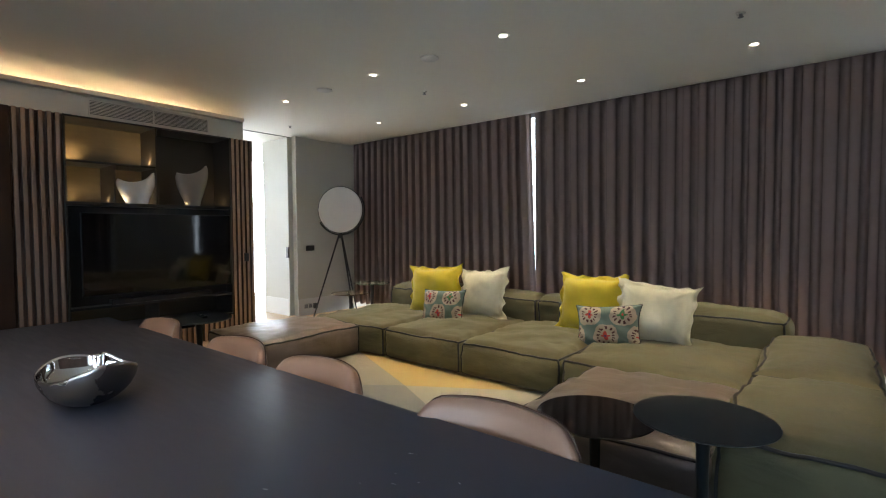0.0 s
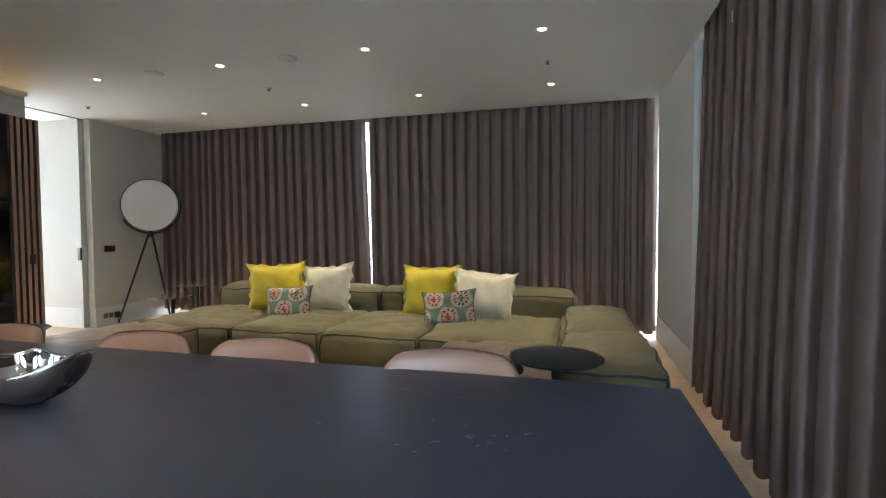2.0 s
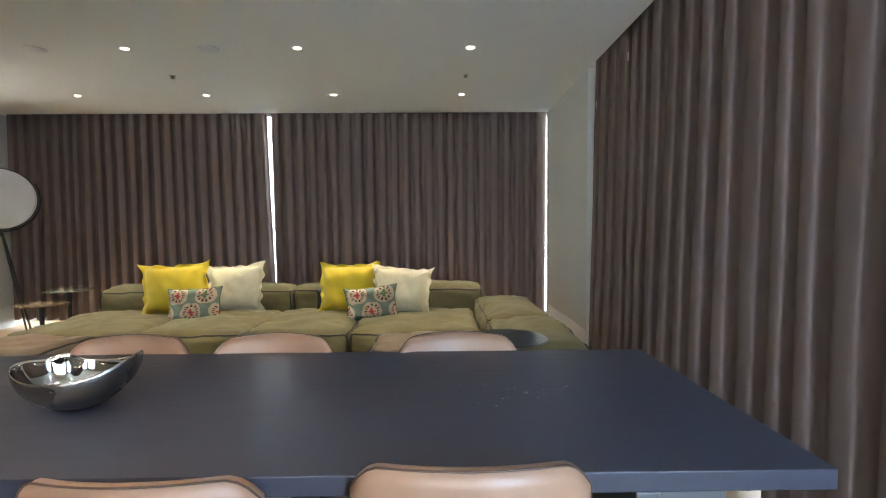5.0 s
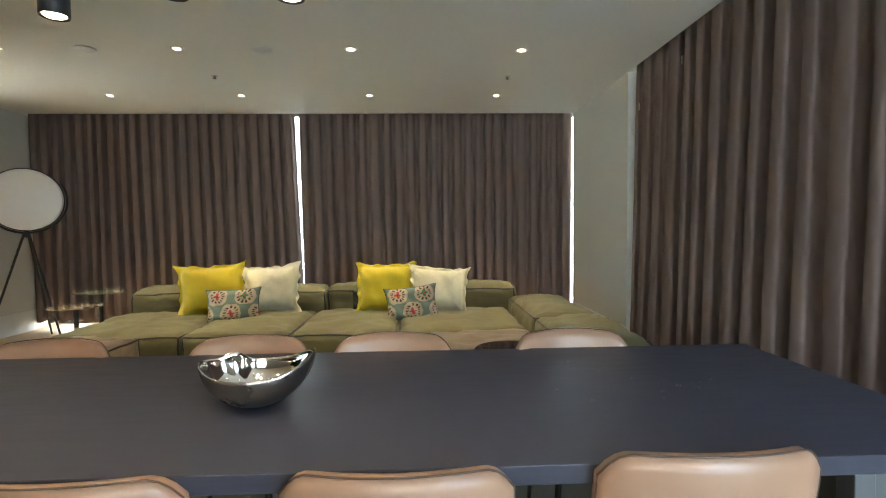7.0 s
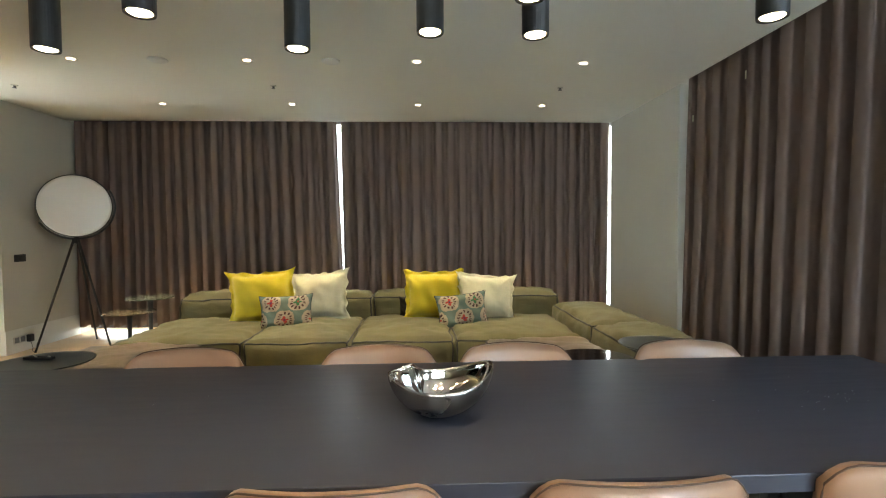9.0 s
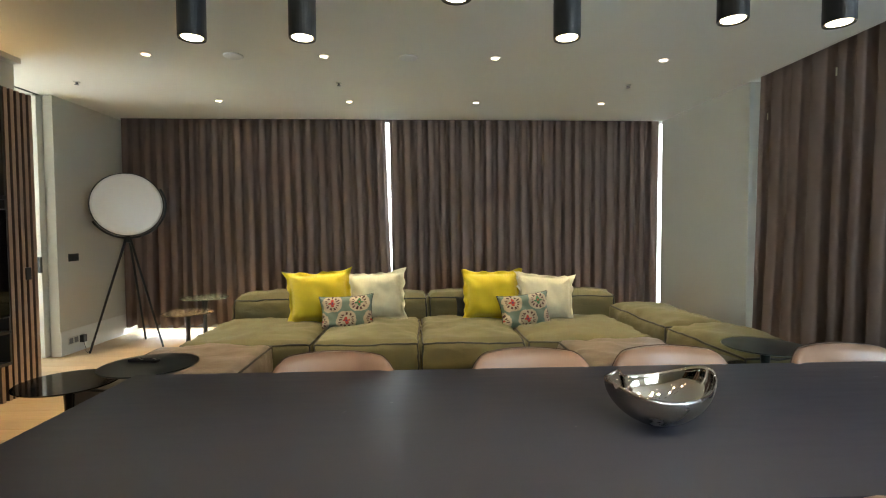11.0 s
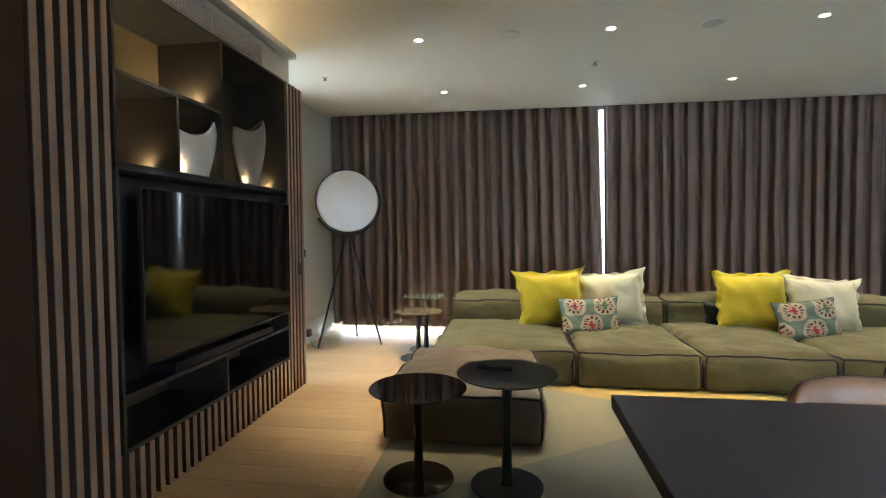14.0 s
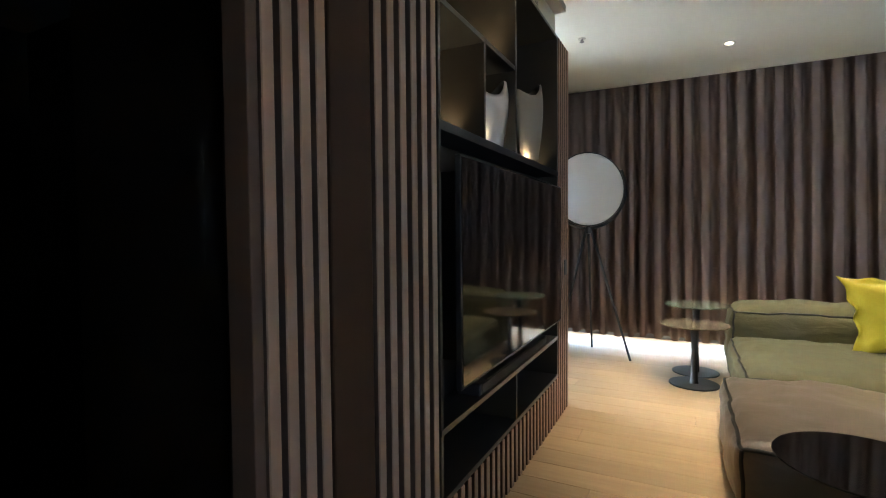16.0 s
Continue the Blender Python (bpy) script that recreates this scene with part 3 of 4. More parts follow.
def vase(name, at, turn, w, d, h, material, label, dip, foot_w, slant):
    """A flattened flask with a swooping lip."""
    bm = bmesh.new()
    seg, rows = 36, 18
    rings = []
    for r in range(rows + 1):
        t = r / rows
        wide = foot_w + (1 - foot_w) * math.sin(min(1.0, t * 1.12) * math.pi / 2) ** 1.2
        if t > 0.8:
            wide *= 1 - 0.09 * ((t - 0.8) / 0.2) ** 2
        ring = []
        for i in range(seg):
            a = 2 * math.pi * i / seg
            c, s = math.cos(a), math.sin(a)
            lip = h * (1 - dip * (1 - abs(c) ** 2.2) + slant * c)
            ring.append(bm.verts.new((c * w / 2 * wide, s * d / 2 * (0.5 + 0.5 * wide) * (1 - 0.35 * t * t), lip * t)))
        rings.append(ring)
    for a, b in zip(rings, rings[1:]):
        for i in range(seg):
            bm.faces.new((a[i], a[(i + 1) % seg], b[(i + 1) % seg], b[i]))
    bm.faces.new(rings[0])
    inner = []
    for r in range(5):
        inner.append([bm.verts.new(Vector((v.co.x * (0.86 - 0.06 * r), v.co.y * (0.80 - 0.06 * r), v.co.z - 0.004 - 0.05 * r))) for v in rings[-1]])
    chain = [rings[-1]] + inner
    for k, (a, b) in enumerate(zip(chain, chain[1:])):
        for i in range(seg):
            f = bm.faces.new((a[i], a[(i + 1) % seg], b[(i + 1) % seg], b[i]))
            f.material_index = 1 if k else 0
    bm.faces.new(inner[-1]).material_index = 1
    ob = part(name, bm, (material, M_VASEIN), smooth=True)
    ob.matrix_world = pose(*at, 0, 0, turn)
    return tagged(ob, label, "vase")


vase("vase", (-6.325, 2.285, 1.760), 84, 0.415, 0.14, 0.335, M_VASEWHITE, "white glazed flask vase with a dipped lip on the niche shelf", 0.22, 0.55, 0.14)
vase("vase", (-6.310, 2.920, 1.760), 84, 0.395, 0.14, 0.470, M_VASEGREY, "stone-grey flask vase with a dipped lip on the niche shelf", 0.12, 0.42, 0.12)
for uy, ux, uz in UPLIGHTS:
    up = thing("shelf_uplight", "tiny warm lit uplight set in the shelf", "light", pose(ux, uy, uz), "niche uplights")
    part("ring", lathe([(0.014, 0), (0.014, 0.003), (0.010, 0.004), (0.010, 0.0)], 16), M_BLACKMETAL, up)
    part("lens", lathe([(0.010, 0.0005), (0.0, 0.0015)], 16), M_UPGLOW, up)

# ---- pocket door of the bright room ----
door = thing("door_1", "white full-height pocket door slid open, black lock plate", "door", pose(0, 0, 0), kind="structure")
part("leaf", box(-7.045, 4.772, 0.01, -7.005, 5.6, CEIL - 0.03, 0.002), M_WALL, door)
part("lock_plate", box(-7.050, 4.745, 0.985, -6.998, 4.775, 1.165, 0.003), M_PLATE, door, "black lock plate with pull")
structure("door_track", box(-7.04, 3.76, CEIL - 0.006, -7.01, 4.85, CEIL - 0.001), M_DARKGAP, "dark door track in the ceiling")

sw = thing("light_switch", "black double switch plate on the white wall", "switch", pose(-6.887, 5.105, 1.14))
part("plate", box(0, -0.085, -0.045, 0.008, 0.085, 0.045, 0.003), M_PLATE, sw)
for k in (-0.05, 0.0, 0.05):
    part("button", box(0.008, k - 0.02, -0.03, 0.011, k + 0.02, 0.03, 0.001), M_BLACKMETAL, sw)
ol = thing("wall_socket", "grey double socket with a black plug in it", "socket", pose(-6.875, 5.05, 0.155))
part("plate", box(0, -0.10, -0.045, 0.008, 0.075, 0.045, 0.003), M_GRILLE, ol)
for k in (-0.055, 0.03):
    part("insert", box(0.008, k - 0.032, -0.032, 0.010, k + 0.032, 0.032), M_ALU, ol)
part("plug", box(0.008, 0.08, -0.05, 0.06, 0.145, 0.04, 0.008, 3), M_PLATE, ol, "black plug adaptor")

# ---- ceiling fittings ----
dl = thing("downlight", "small round recessed ceiling downlight, lit", "ceiling light", pose(DOWN_X[0], DOWN_Y[0], CEIL), "ceiling downlights")
part("rim", lathe([(0.052, 0.0), (0.052, -0.003), (0.046, -0.005), (0.036, -0.003), (0.030, 0.0)], 32), M_WALL, dl, smooth=True)
part("lens", lathe([(0.034, -0.0015), (0.0, -0.0025)], 32), M_LAMPGLOW, dl, "glowing warm lens")
for px in DOWN_X:
    for py in DOWN_Y:
        if (px, py) != (DOWN_X[0], DOWN_Y[0]):
            copy_thing(dl, pose(px, py, CEIL))
# fittings for the two added, unseen downlights
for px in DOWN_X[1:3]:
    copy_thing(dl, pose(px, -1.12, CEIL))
sp = thing("sprinkler", "small grey ceiling sprinkler head", "sprinkler", pose(-0.467, 4.292, CEIL), "sprinklers")
part("cup", lathe([(0.032, 0), (0.030, -0.006), (0.016, -0.008)], 20), M_WALL, sp)
part("head", lathe([(0.012, -0.006), (0.010, -0.022), (0.020, -0.026), (0.020, -0.030), (0.0, -0.031)], 16), M_ALU, sp)
for px in (-3.565, -6.262):
    copy_thing(sp, pose(px, 4.30 if px > -5 else 4.34, CEIL))
sm = thing("smoke_detector", "flat white round ceiling detector", "detector", pose(-4.361, 3.520, CEIL), "ceiling detectors")
part("cap", lathe([(0.085, 0), (0.085, -0.008), (0.078, -0.012), (0.0, -0.013)], 40), M_BASE, sm, smooth=True)
copy_thing(sm, pose(-2.814, 3.517, CEIL))

pd = thing("pendant_lamp", "slim black cylinder pendant lamp, lit, on a cable", "pendant", pose(*PENDANTS[0], 1.94), "pendants over the dining table")
part("shade", lathe([(0.026, 0.004), (0.0335, 0.0), (0.0345, 0.003), (0.0345, 0.36), (0.033, 0.362), (0.0, 0.363)], 32), M_BLACKMETAL, pd, smooth=False)
part("bulb", lathe([(0.030, 0.006), (0.024, 0.002), (0.0, 0.001)], 24), M_PENDGLOW, pd, "glowing warm lens")
part("cable", tube([(0, 0, 0.36), (0, 0, CEIL - 1.95)], 0.002, 6), M_BLACKMETAL, pd)
part("rose", lathe([(0.04, CEIL - 1.94), (0.04, CEIL - 1.965), (0.0, CEIL - 1.966)], 24), M_BLACKMETAL, pd)
for px, py in PENDANTS[1:]:
    copy_thing(pd, pose(px, py, 1.94))

# ---- rug ----
rug = thing("rug", "large low-pile rug in grey, beige and ochre patches", "rug", pose(0, 0, 0))


def patch(points, z=0.010):
    bm = bmesh.new()
    top = [bm.verts.new((x, y, z)) for x, y in points]
    low = [bm.verts.new((x, y, 0.0)) for x, y in points]
    bm.faces.new(top)
    bm.faces.new(low)
    for i in range(len(points)):
        j = (i + 1) % len(points)
        bm.faces.new((top[i], top[j], low[j], low[i]))
    return bm


V = (-2.93, 3.27)
part("ochre_field", patch([V, (-1.33, 4.2), (-4.95, 4.2)]), M_RUG_YELLOW, rug, "ochre field")
part("beige_field", patch([V, (-4.95, 4.2), (-5.16, 4.2), (-5.16, 1.74)]), M_RUG_SAND, rug, "sand field")
part("grey_field", patch([V, (-5.16, 1.74), (-5.16, 1.0), (0.5, 1.0), (0.5, 1.475)]), M_RUG_GREY, rug, "grey field")
part("pale_field", patch([V, (0.5, 1.475), (0.5, 4.2), (-1.33, 4.2)]), M_RUG_PALE, rug, "pale grey-beige field")

# ---- sofa ----
SEATS = ((-5.08, -3.785), (-3.785, -2.725), (-2.725, -1.665), (-1.665, -0.33))
sofa = thing("sectional_sofa", "low olive cloth sectional sofa of soft blocks with dark piping", "sofa", pose(0, 0, 0))


def sofa_part(name, x0, y0, x1, y1, h, seed, z=0.011, r=0.05, puff=0.045, wrinkle=0.026, crown=0.06):
    sx, sy = x1 - x0, y1 - y0
    ob = part(name, soft_block(sx, sy, h, r, puff, seed, wrinkle, crown), M_SOFA, sofa, smooth=True)
    ob.location = ((x0 + x1) / 2, (y0 + y1) / 2, z)
    part("piping", soft_piping(sx, sy, h, r, puff, seed, wrinkle, crown), M_PIPE, ob, "dark piped seam", smooth=True)


for i, (a, b) in enumerate(SEATS):
    sofa_part("seat", a + 0.012, 3.83, b - 0.012, 5.20, 0.330, 11 + i)
for i, (a, b) in enumerate(((-5.07, -2.625), (-2.625, -0.20))):
    sofa_part("backrest", a + 0.012, 5.205, b - 0.012, 5.62, 0.605, 21 + i, z=0.0, r=0.05, puff=0.045, crown=0.085)
for i, (a, b) in enumerate(((2.55, 3.74), (3.74, 5.20))):
    sofa_part("armrest", -0.305, a + 0.010, 0.35, b - 0.010, 0.475, 31 + i, crown=0.065)
sofa_block("ottoman", "square taupe leather ottoman with dark piping", "ottoman", -5.21, 2.56, -4.145, 3.81, 0.335, M_OTTO, 41, "ottomans", z=0.011, puff=0.035, wrinkle=0.022)
sofa_block("ottoman", "square taupe leather ottoman beside the sofa arm", "ottoman", -1.37, 2.56, -0.335, 3.81, 0.335, M_OTTO, 42, "ottomans", z=0.011, puff=0.035, wrinkle=0.022)


# ---- side tables ----


def side_table(at, h, top_m, stem_m, label, r=0.275, base_r=0.20):
    t = thing("side_table", label, "side table", pose(at[0], at[1], at[2] if len(at) > 2 else 0), "round side tables")
    part("tabletop", lathe([(0.0, h - 0.012), (r - 0.012, h - 0.012), (r - 0.002, h - 0.006), (r, h - 0.003), (r - 0.003, h), (0.0, h)], 64), top_m, t)
    part("stem", lathe([(0.040, 0.010), (0.034, 0.02), (0.026, h * 0.30), (0.023, h * 0.5), (0.026, h * 0.75), (0.033, h - 0.03), (0.038, h - 0.012)], 28), stem_m, t, smooth=True)
    part("base", lathe([(0.0, 0.0), (base_r, 0.0), (base_r, 0.006), (base_r - 0.004, 0.010), (0.038, 0.012), (0.0, 0.012)], 56), stem_m, t)
    return t


side_table((-4.376, 2.096, 0.010), 0.628, M_TEALBLACK, M_TEALBLACK, "blue-black lacquered round side table on the rug")
side_table((-4.872, 2.112, 0.010), 0.525, M_BROWNGLOSS, M_BROWNGLOSS, "lower glossy dark brown round side table")
side_table((-5.372, 4.705), 0.53, M_BEIGETOP, M_BLACKMETAL, "low round side table with a glossy beige top")
side_table((-5.355, 5.110), 0.644, M_GREENTOP, M_BLACKMETAL, "taller round side table with a grey-green top")
side_table((-0.312, 2.335, 0.010), 0.618, M_TEALBLACK, M_TEALBLACK, "blue-black lacquered round side table by the sofa arm")
side_table((-0.774, 2.325, 0.010), 0.525, M_BROWNGLOSS, M_BROWNGLOSS, "lower glossy dark brown side table by the ottoman")

rem = thing("remote_control", "slim black remote control lying on the side table", "remote", pose(-4.44, 2.15, 0.638, 0, 0, 172))
part("body", box(-0.095, -0.022, 0, 0.095, 0.022, 0.018, 0.006, 3), M_PLATE, rem)
for i in range(8):
    for j in (-1, 0, 1):
        part("button", box(-0.075 + i * 0.02 - 0.005, j * 0.012 - 0.004, 0.018, -0.075 + i * 0.02 + 0.005, j * 0.012 + 0.004, 0.0205), M_GRILLE if (i + j) % 5 == 0 else M_BLACKMETAL, rem)

# ---- floor lamp ----
LAMP = Vector((-6.387, 5.361, 1.785))
fl = thing("floor_lamp", "tripod floor lamp with a large opal disc, off", "floor lamp", pose(-6.387, 5.361, 0))
FEET = ((-0.27, -0.37), (0.44, -0.09), (-0.02, 0.36))
HUB = 1.375
for fx, fy in FEET:
    part("leg", tube([(fx * 0.05, fy * 0.05, HUB), (fx, fy, 0.0)], 0.0150, 10, taper=0.0115), M_BLACKMETAL, fl)
part("hub", lathe([(0.0, HUB - 0.07), (0.030, HUB - 0.06), (0.032, HUB), (0.018, HUB + 0.02), (0.0, HUB + 0.022)], 20), M_BLACKMETAL, fl)
FACING = pose(0, 0, 1.785, 90, 0, 30)
R = 0.385
disc = lathe([(0.0, 0.020), (R * 0.5, 0.017), (R - 0.02, 0.012), (R, 0.004), (R, -0.012), (R - 0.02, -0.016), (0.0, -0.018)], 72)
bmesh.ops.transform(disc, matrix=FACING, verts=disc.verts)
part("disc", disc, M_DISC, fl, "glossy white opal disc", smooth=False)
ring = tube([((R + 0.006) * math.cos(a), (R + 0.006) * math.sin(a), 0) for a in [2 * math.pi * i / 72 for i in range(72)]], 0.008, 8, closed=True)
bmesh.ops.transform(ring, matrix=FACING, verts=ring.verts)
part("rim", ring, M_BLACKMETAL, fl, "thin black rim", smooth=True)
arc = tube([((R + 0.032) * math.cos(a), (R + 0.032) * math.sin(a), -0.005) for a in [radians(-150 + 180 * i / 40) for i in range(41)]], 0.014, 8)
bmesh.ops.transform(arc, matrix=FACING, verts=arc.verts)
part("arc", arc, M_BLACKMETAL, fl, "black half-circle holder", smooth=True)

cb = thing("power_cable", "thin black cable from the wall plug to the lamp", "cable", pose(0, 0, 0))
part("lead", tube([(-6.835, 5.16, 0.105), (-6.80, 5.14, 0.03), (-6.76, 5.08, 0.006), (-6.70, 5.02, 0.005), (-6.667, 5.02, 0.03), (-6.650, 5.01, 0.10), (-6.60, 5.08, 0.30)], 0.003, 6), M_BLACKMETAL, cb)

# ---- dining table ----
TX0, TX1, TY0, TY1, TZ = -3.99, 0.152, 0.158, 1.280, 0.81
dt = thing("dining_table", "very long dark stained wood dining table, scratched top", "table", pose(0, 0, 0))
part("tabletop", box(TX0, TY0, TZ - 0.05, TX1, TY1, TZ, 0.003, 2), M_TABLE, dt)
for x0, x1 in ((-0.265, -0.10), (-3.74, -3.575)):
    part("leg_panel", box(x0, TY0 + 0.02, 0, x1, TY1 - 0.02, TZ - 0.05, 0.003), M_LEG, dt, "grey-blue metal end leg")
    part("leg_rail", box(x0 - 0.056, TY0 + 0.004, 0, x0, TY0 + 0.06, TZ - 0.052, 0.003), M_LEG, dt)
    part("leg_rail", box(x0 - 0.056, TY1 - 0.06, 0, x0, TY1 - 0.004, TZ - 0.052, 0.003), M_LEG, dt)


rng = random.Random(12)
for k in range(34):
    sx = rng.choice((rng.uniform(-0.95, -0.15), rng.uniform(-0.9, -0.3), rng.uniform(-3.6, -0.2)))
    sy = rng.uniform(0.30, 1.10) if k > 16 else rng.uniform(0.62, 0.80)
    ln, an = rng.uniform(0.002, 0.010), rng.uniform(-0.6, 0.9)
    if k <= 16:
        sx, ln, an = rng.uniform(-0.62, -0.32), rng.uniform(0.004, 0.016), rng.uniform(0.5, 1.2)
    dx, dy, wd = ln * math.cos(an), ln * math.sin(an), rng.uniform(0.0004, 0.0009)
    sc = bmesh.new()
    sc.faces.new([sc.verts.new(p) for p in ((sx - dx, sy - dy, TZ + 0.0006), (sx + wd, sy - wd, TZ + 0.0006), (sx + dx, sy + dy, TZ + 0.0006), (sx - wd, sy + wd, TZ + 0.0006))])
    part("scratch", sc, M_SCRATCH, dt, "pale scratch mark")

# ---- chairs ----


def chair_back(w, z0, z1, thick, bend, grow=0.0):
    """A curved padded backrest, facing local +y, its outer face at local y = 0."""
    bm = bmesh.new()
    nu, nv = 26, 14
    sides = []
    for side_ in (0, 1):
        grid = []
        for j in range(nv + 1):
            v = j / nv
            row = []
            for i in range(nu + 1):
                u = 2 * i / nu - 1
                e = max(abs(u), 0)
                ztop = z1 - 0.012 * e * e - 0.055 * max(0, (e - 0.72) / 0.28) ** 2.2
                z = z0 + (ztop - z0) * v
                x = u * w / 2 * (0.90 + 0.10 * math.sin(v * math.pi * 0.62))
                rim = min(1.0, 4.5 * (1 - e), 4.5 * (1 - v) + 0.0, 1.0)
                t = thick * (0.42 + 0.58 * math.sqrt(max(0.0, rim))) / 2
                y = bend * e * e + 0.10 * (1 - v) * 0.6
                y += thick / 2 + (-t if side_ == 0 else t)
                row.append(bm.verts.new((x, y, z + (0.006 * (1 - e * e) if v == 1 else 0))))
            grid.append(row)
        sides.append(grid)
        for j in range(nv):
            for i in range(nu):
                bm.faces.new((grid[j][i], grid[j][i + 1], grid[j + 1][i + 1], grid[j + 1][i]))
    a, b = sides
    border = [(0, i) for i in range(nu + 1)] + [(j, nu) for j in range(1, nv + 1)] + [(nv, i) for i in range(nu - 1, -1, -1)] + [(j, 0) for j in range(nv - 1, 0, -1)]
    for k in range(len(border)):
        (j0, i0), (j1, i1) = border[k], border[(k + 1) % len(border)]
        bm.faces.new((a[j0][i0], a[j1][i1], b[j1][i1], b[j0][i0]))
    outline = [a[j][0].co.copy() for j in range(nv + 1)] + [a[nv][i].co.copy() for i in range(1, nu + 1)] + [a[j][nu].co.copy() for j in range(nv - 1, -1, -1)]
    return bm, outline


chair = thing("dining_chair", "tan leather dining chair with piped curved back", "chair", pose(0, 0, 0), "chairs round the dining table")
bm, outline = chair_back(0.55, 0.44, 0.862, 0.066, 0.080)
part("backrest", bm, M_LEATHER, chair, smooth=True)
part("piping", tube([(p.x * 1.004, p.y + 0.001, p.z + 0.002) for p in outline], 0.0028, 6), M_CHAIRPIPE, chair, "dark brown stitched piping", smooth=True)
seat = soft_block(0.47, 0.44, 0.09, 0.035, 0.012, 5, 0.003)
bmesh.ops.translate(seat, verts=seat.verts, vec=(0, 0.31, 0.39))
part("seat", seat, M_LEATHER, chair, smooth=True)
for lx, ly in ((-0.19, 0.12), (0.19, 0.12), (-0.19, 0.48), (0.19, 0.48)):
    part("leg", tube([(lx, ly, 0.40), (lx * 1.12, ly + (0.02 if ly > 0.3 else -0.03), 0.0)], 0.014, 10, taper=0.009), M_BLACKMETAL, chair)
FAR_X, NEAR_X = (-3.118, -2.208, -1.544, -0.694), (-2.225, -1.460, -0.712)
chair.matrix_world = pose(FAR_X[0], 1.395, 0.011, 0, 0, 180)
for cx in FAR_X[1:]:
    copy_thing(chair, pose(cx, 1.400, 0.011, 0, 0, 180 + (3 if cx > -1 else 0)))
for cx in NEAR_X:
    low = copy_thing(chair, pose(cx, 0.030, 0.0, 0, 0, 0))
    if cx < -1:
        low.scale = (1, 1, 0.972)

# ---- bowl ----
bowl = bmesh.new()
seg, rows = 64, 16
rings = []
for r in range(rows + 1):
    t = r / rows
    ring = []
    for i in range(seg):
        a = 2 * math.pi * i / seg
        c, s = math.cos(a), math.sin(a)
        f = math.sin(t * math.pi / 2) ** 0.9
        pinch = 1 - 0.16 * math.exp(-((a - 2.15) / 0.22) ** 2) * t
        rim_h = 0.120 + (0.056 if c > 0 else 0.034) * (c * c) ** 1.3 + 0.03 * math.exp(-((a - 2.15) / 0.25) ** 2)
        ring.append(bowl.verts.new((0.182 * c * f * pinch * (1 + 0.05 * c), 0.142 * s * f * pinch, rim_h * (1 - math.cos(t * math.pi / 2)) ** 0.85)))
    rings.append(ring)
for a, b in zip(rings[1:], rings[2:]):
    for i in range(seg):
        bowl.faces.new((a[i], a[(i + 1) % seg], b[(i + 1) % seg], b[i]))
bowl.faces.new(rings[1])
for v in rings[0]:
    bowl.verts.remove(v)
ob = part("bowl", bowl, (M_STEELOUT, M_STEELIN), smooth=True)
sol = ob.modifiers.new("thickness", "SOLIDIFY")
sol.thickness, sol.offset, sol.material_offset = 0.004, -1, 1
ob.matrix_world = pose(-1.945, 0.615, TZ - 0.0005, 0, 0, 8)
tagged(ob, "folded steel bowl, brushed outside and polished inside, on the table", "bowl")


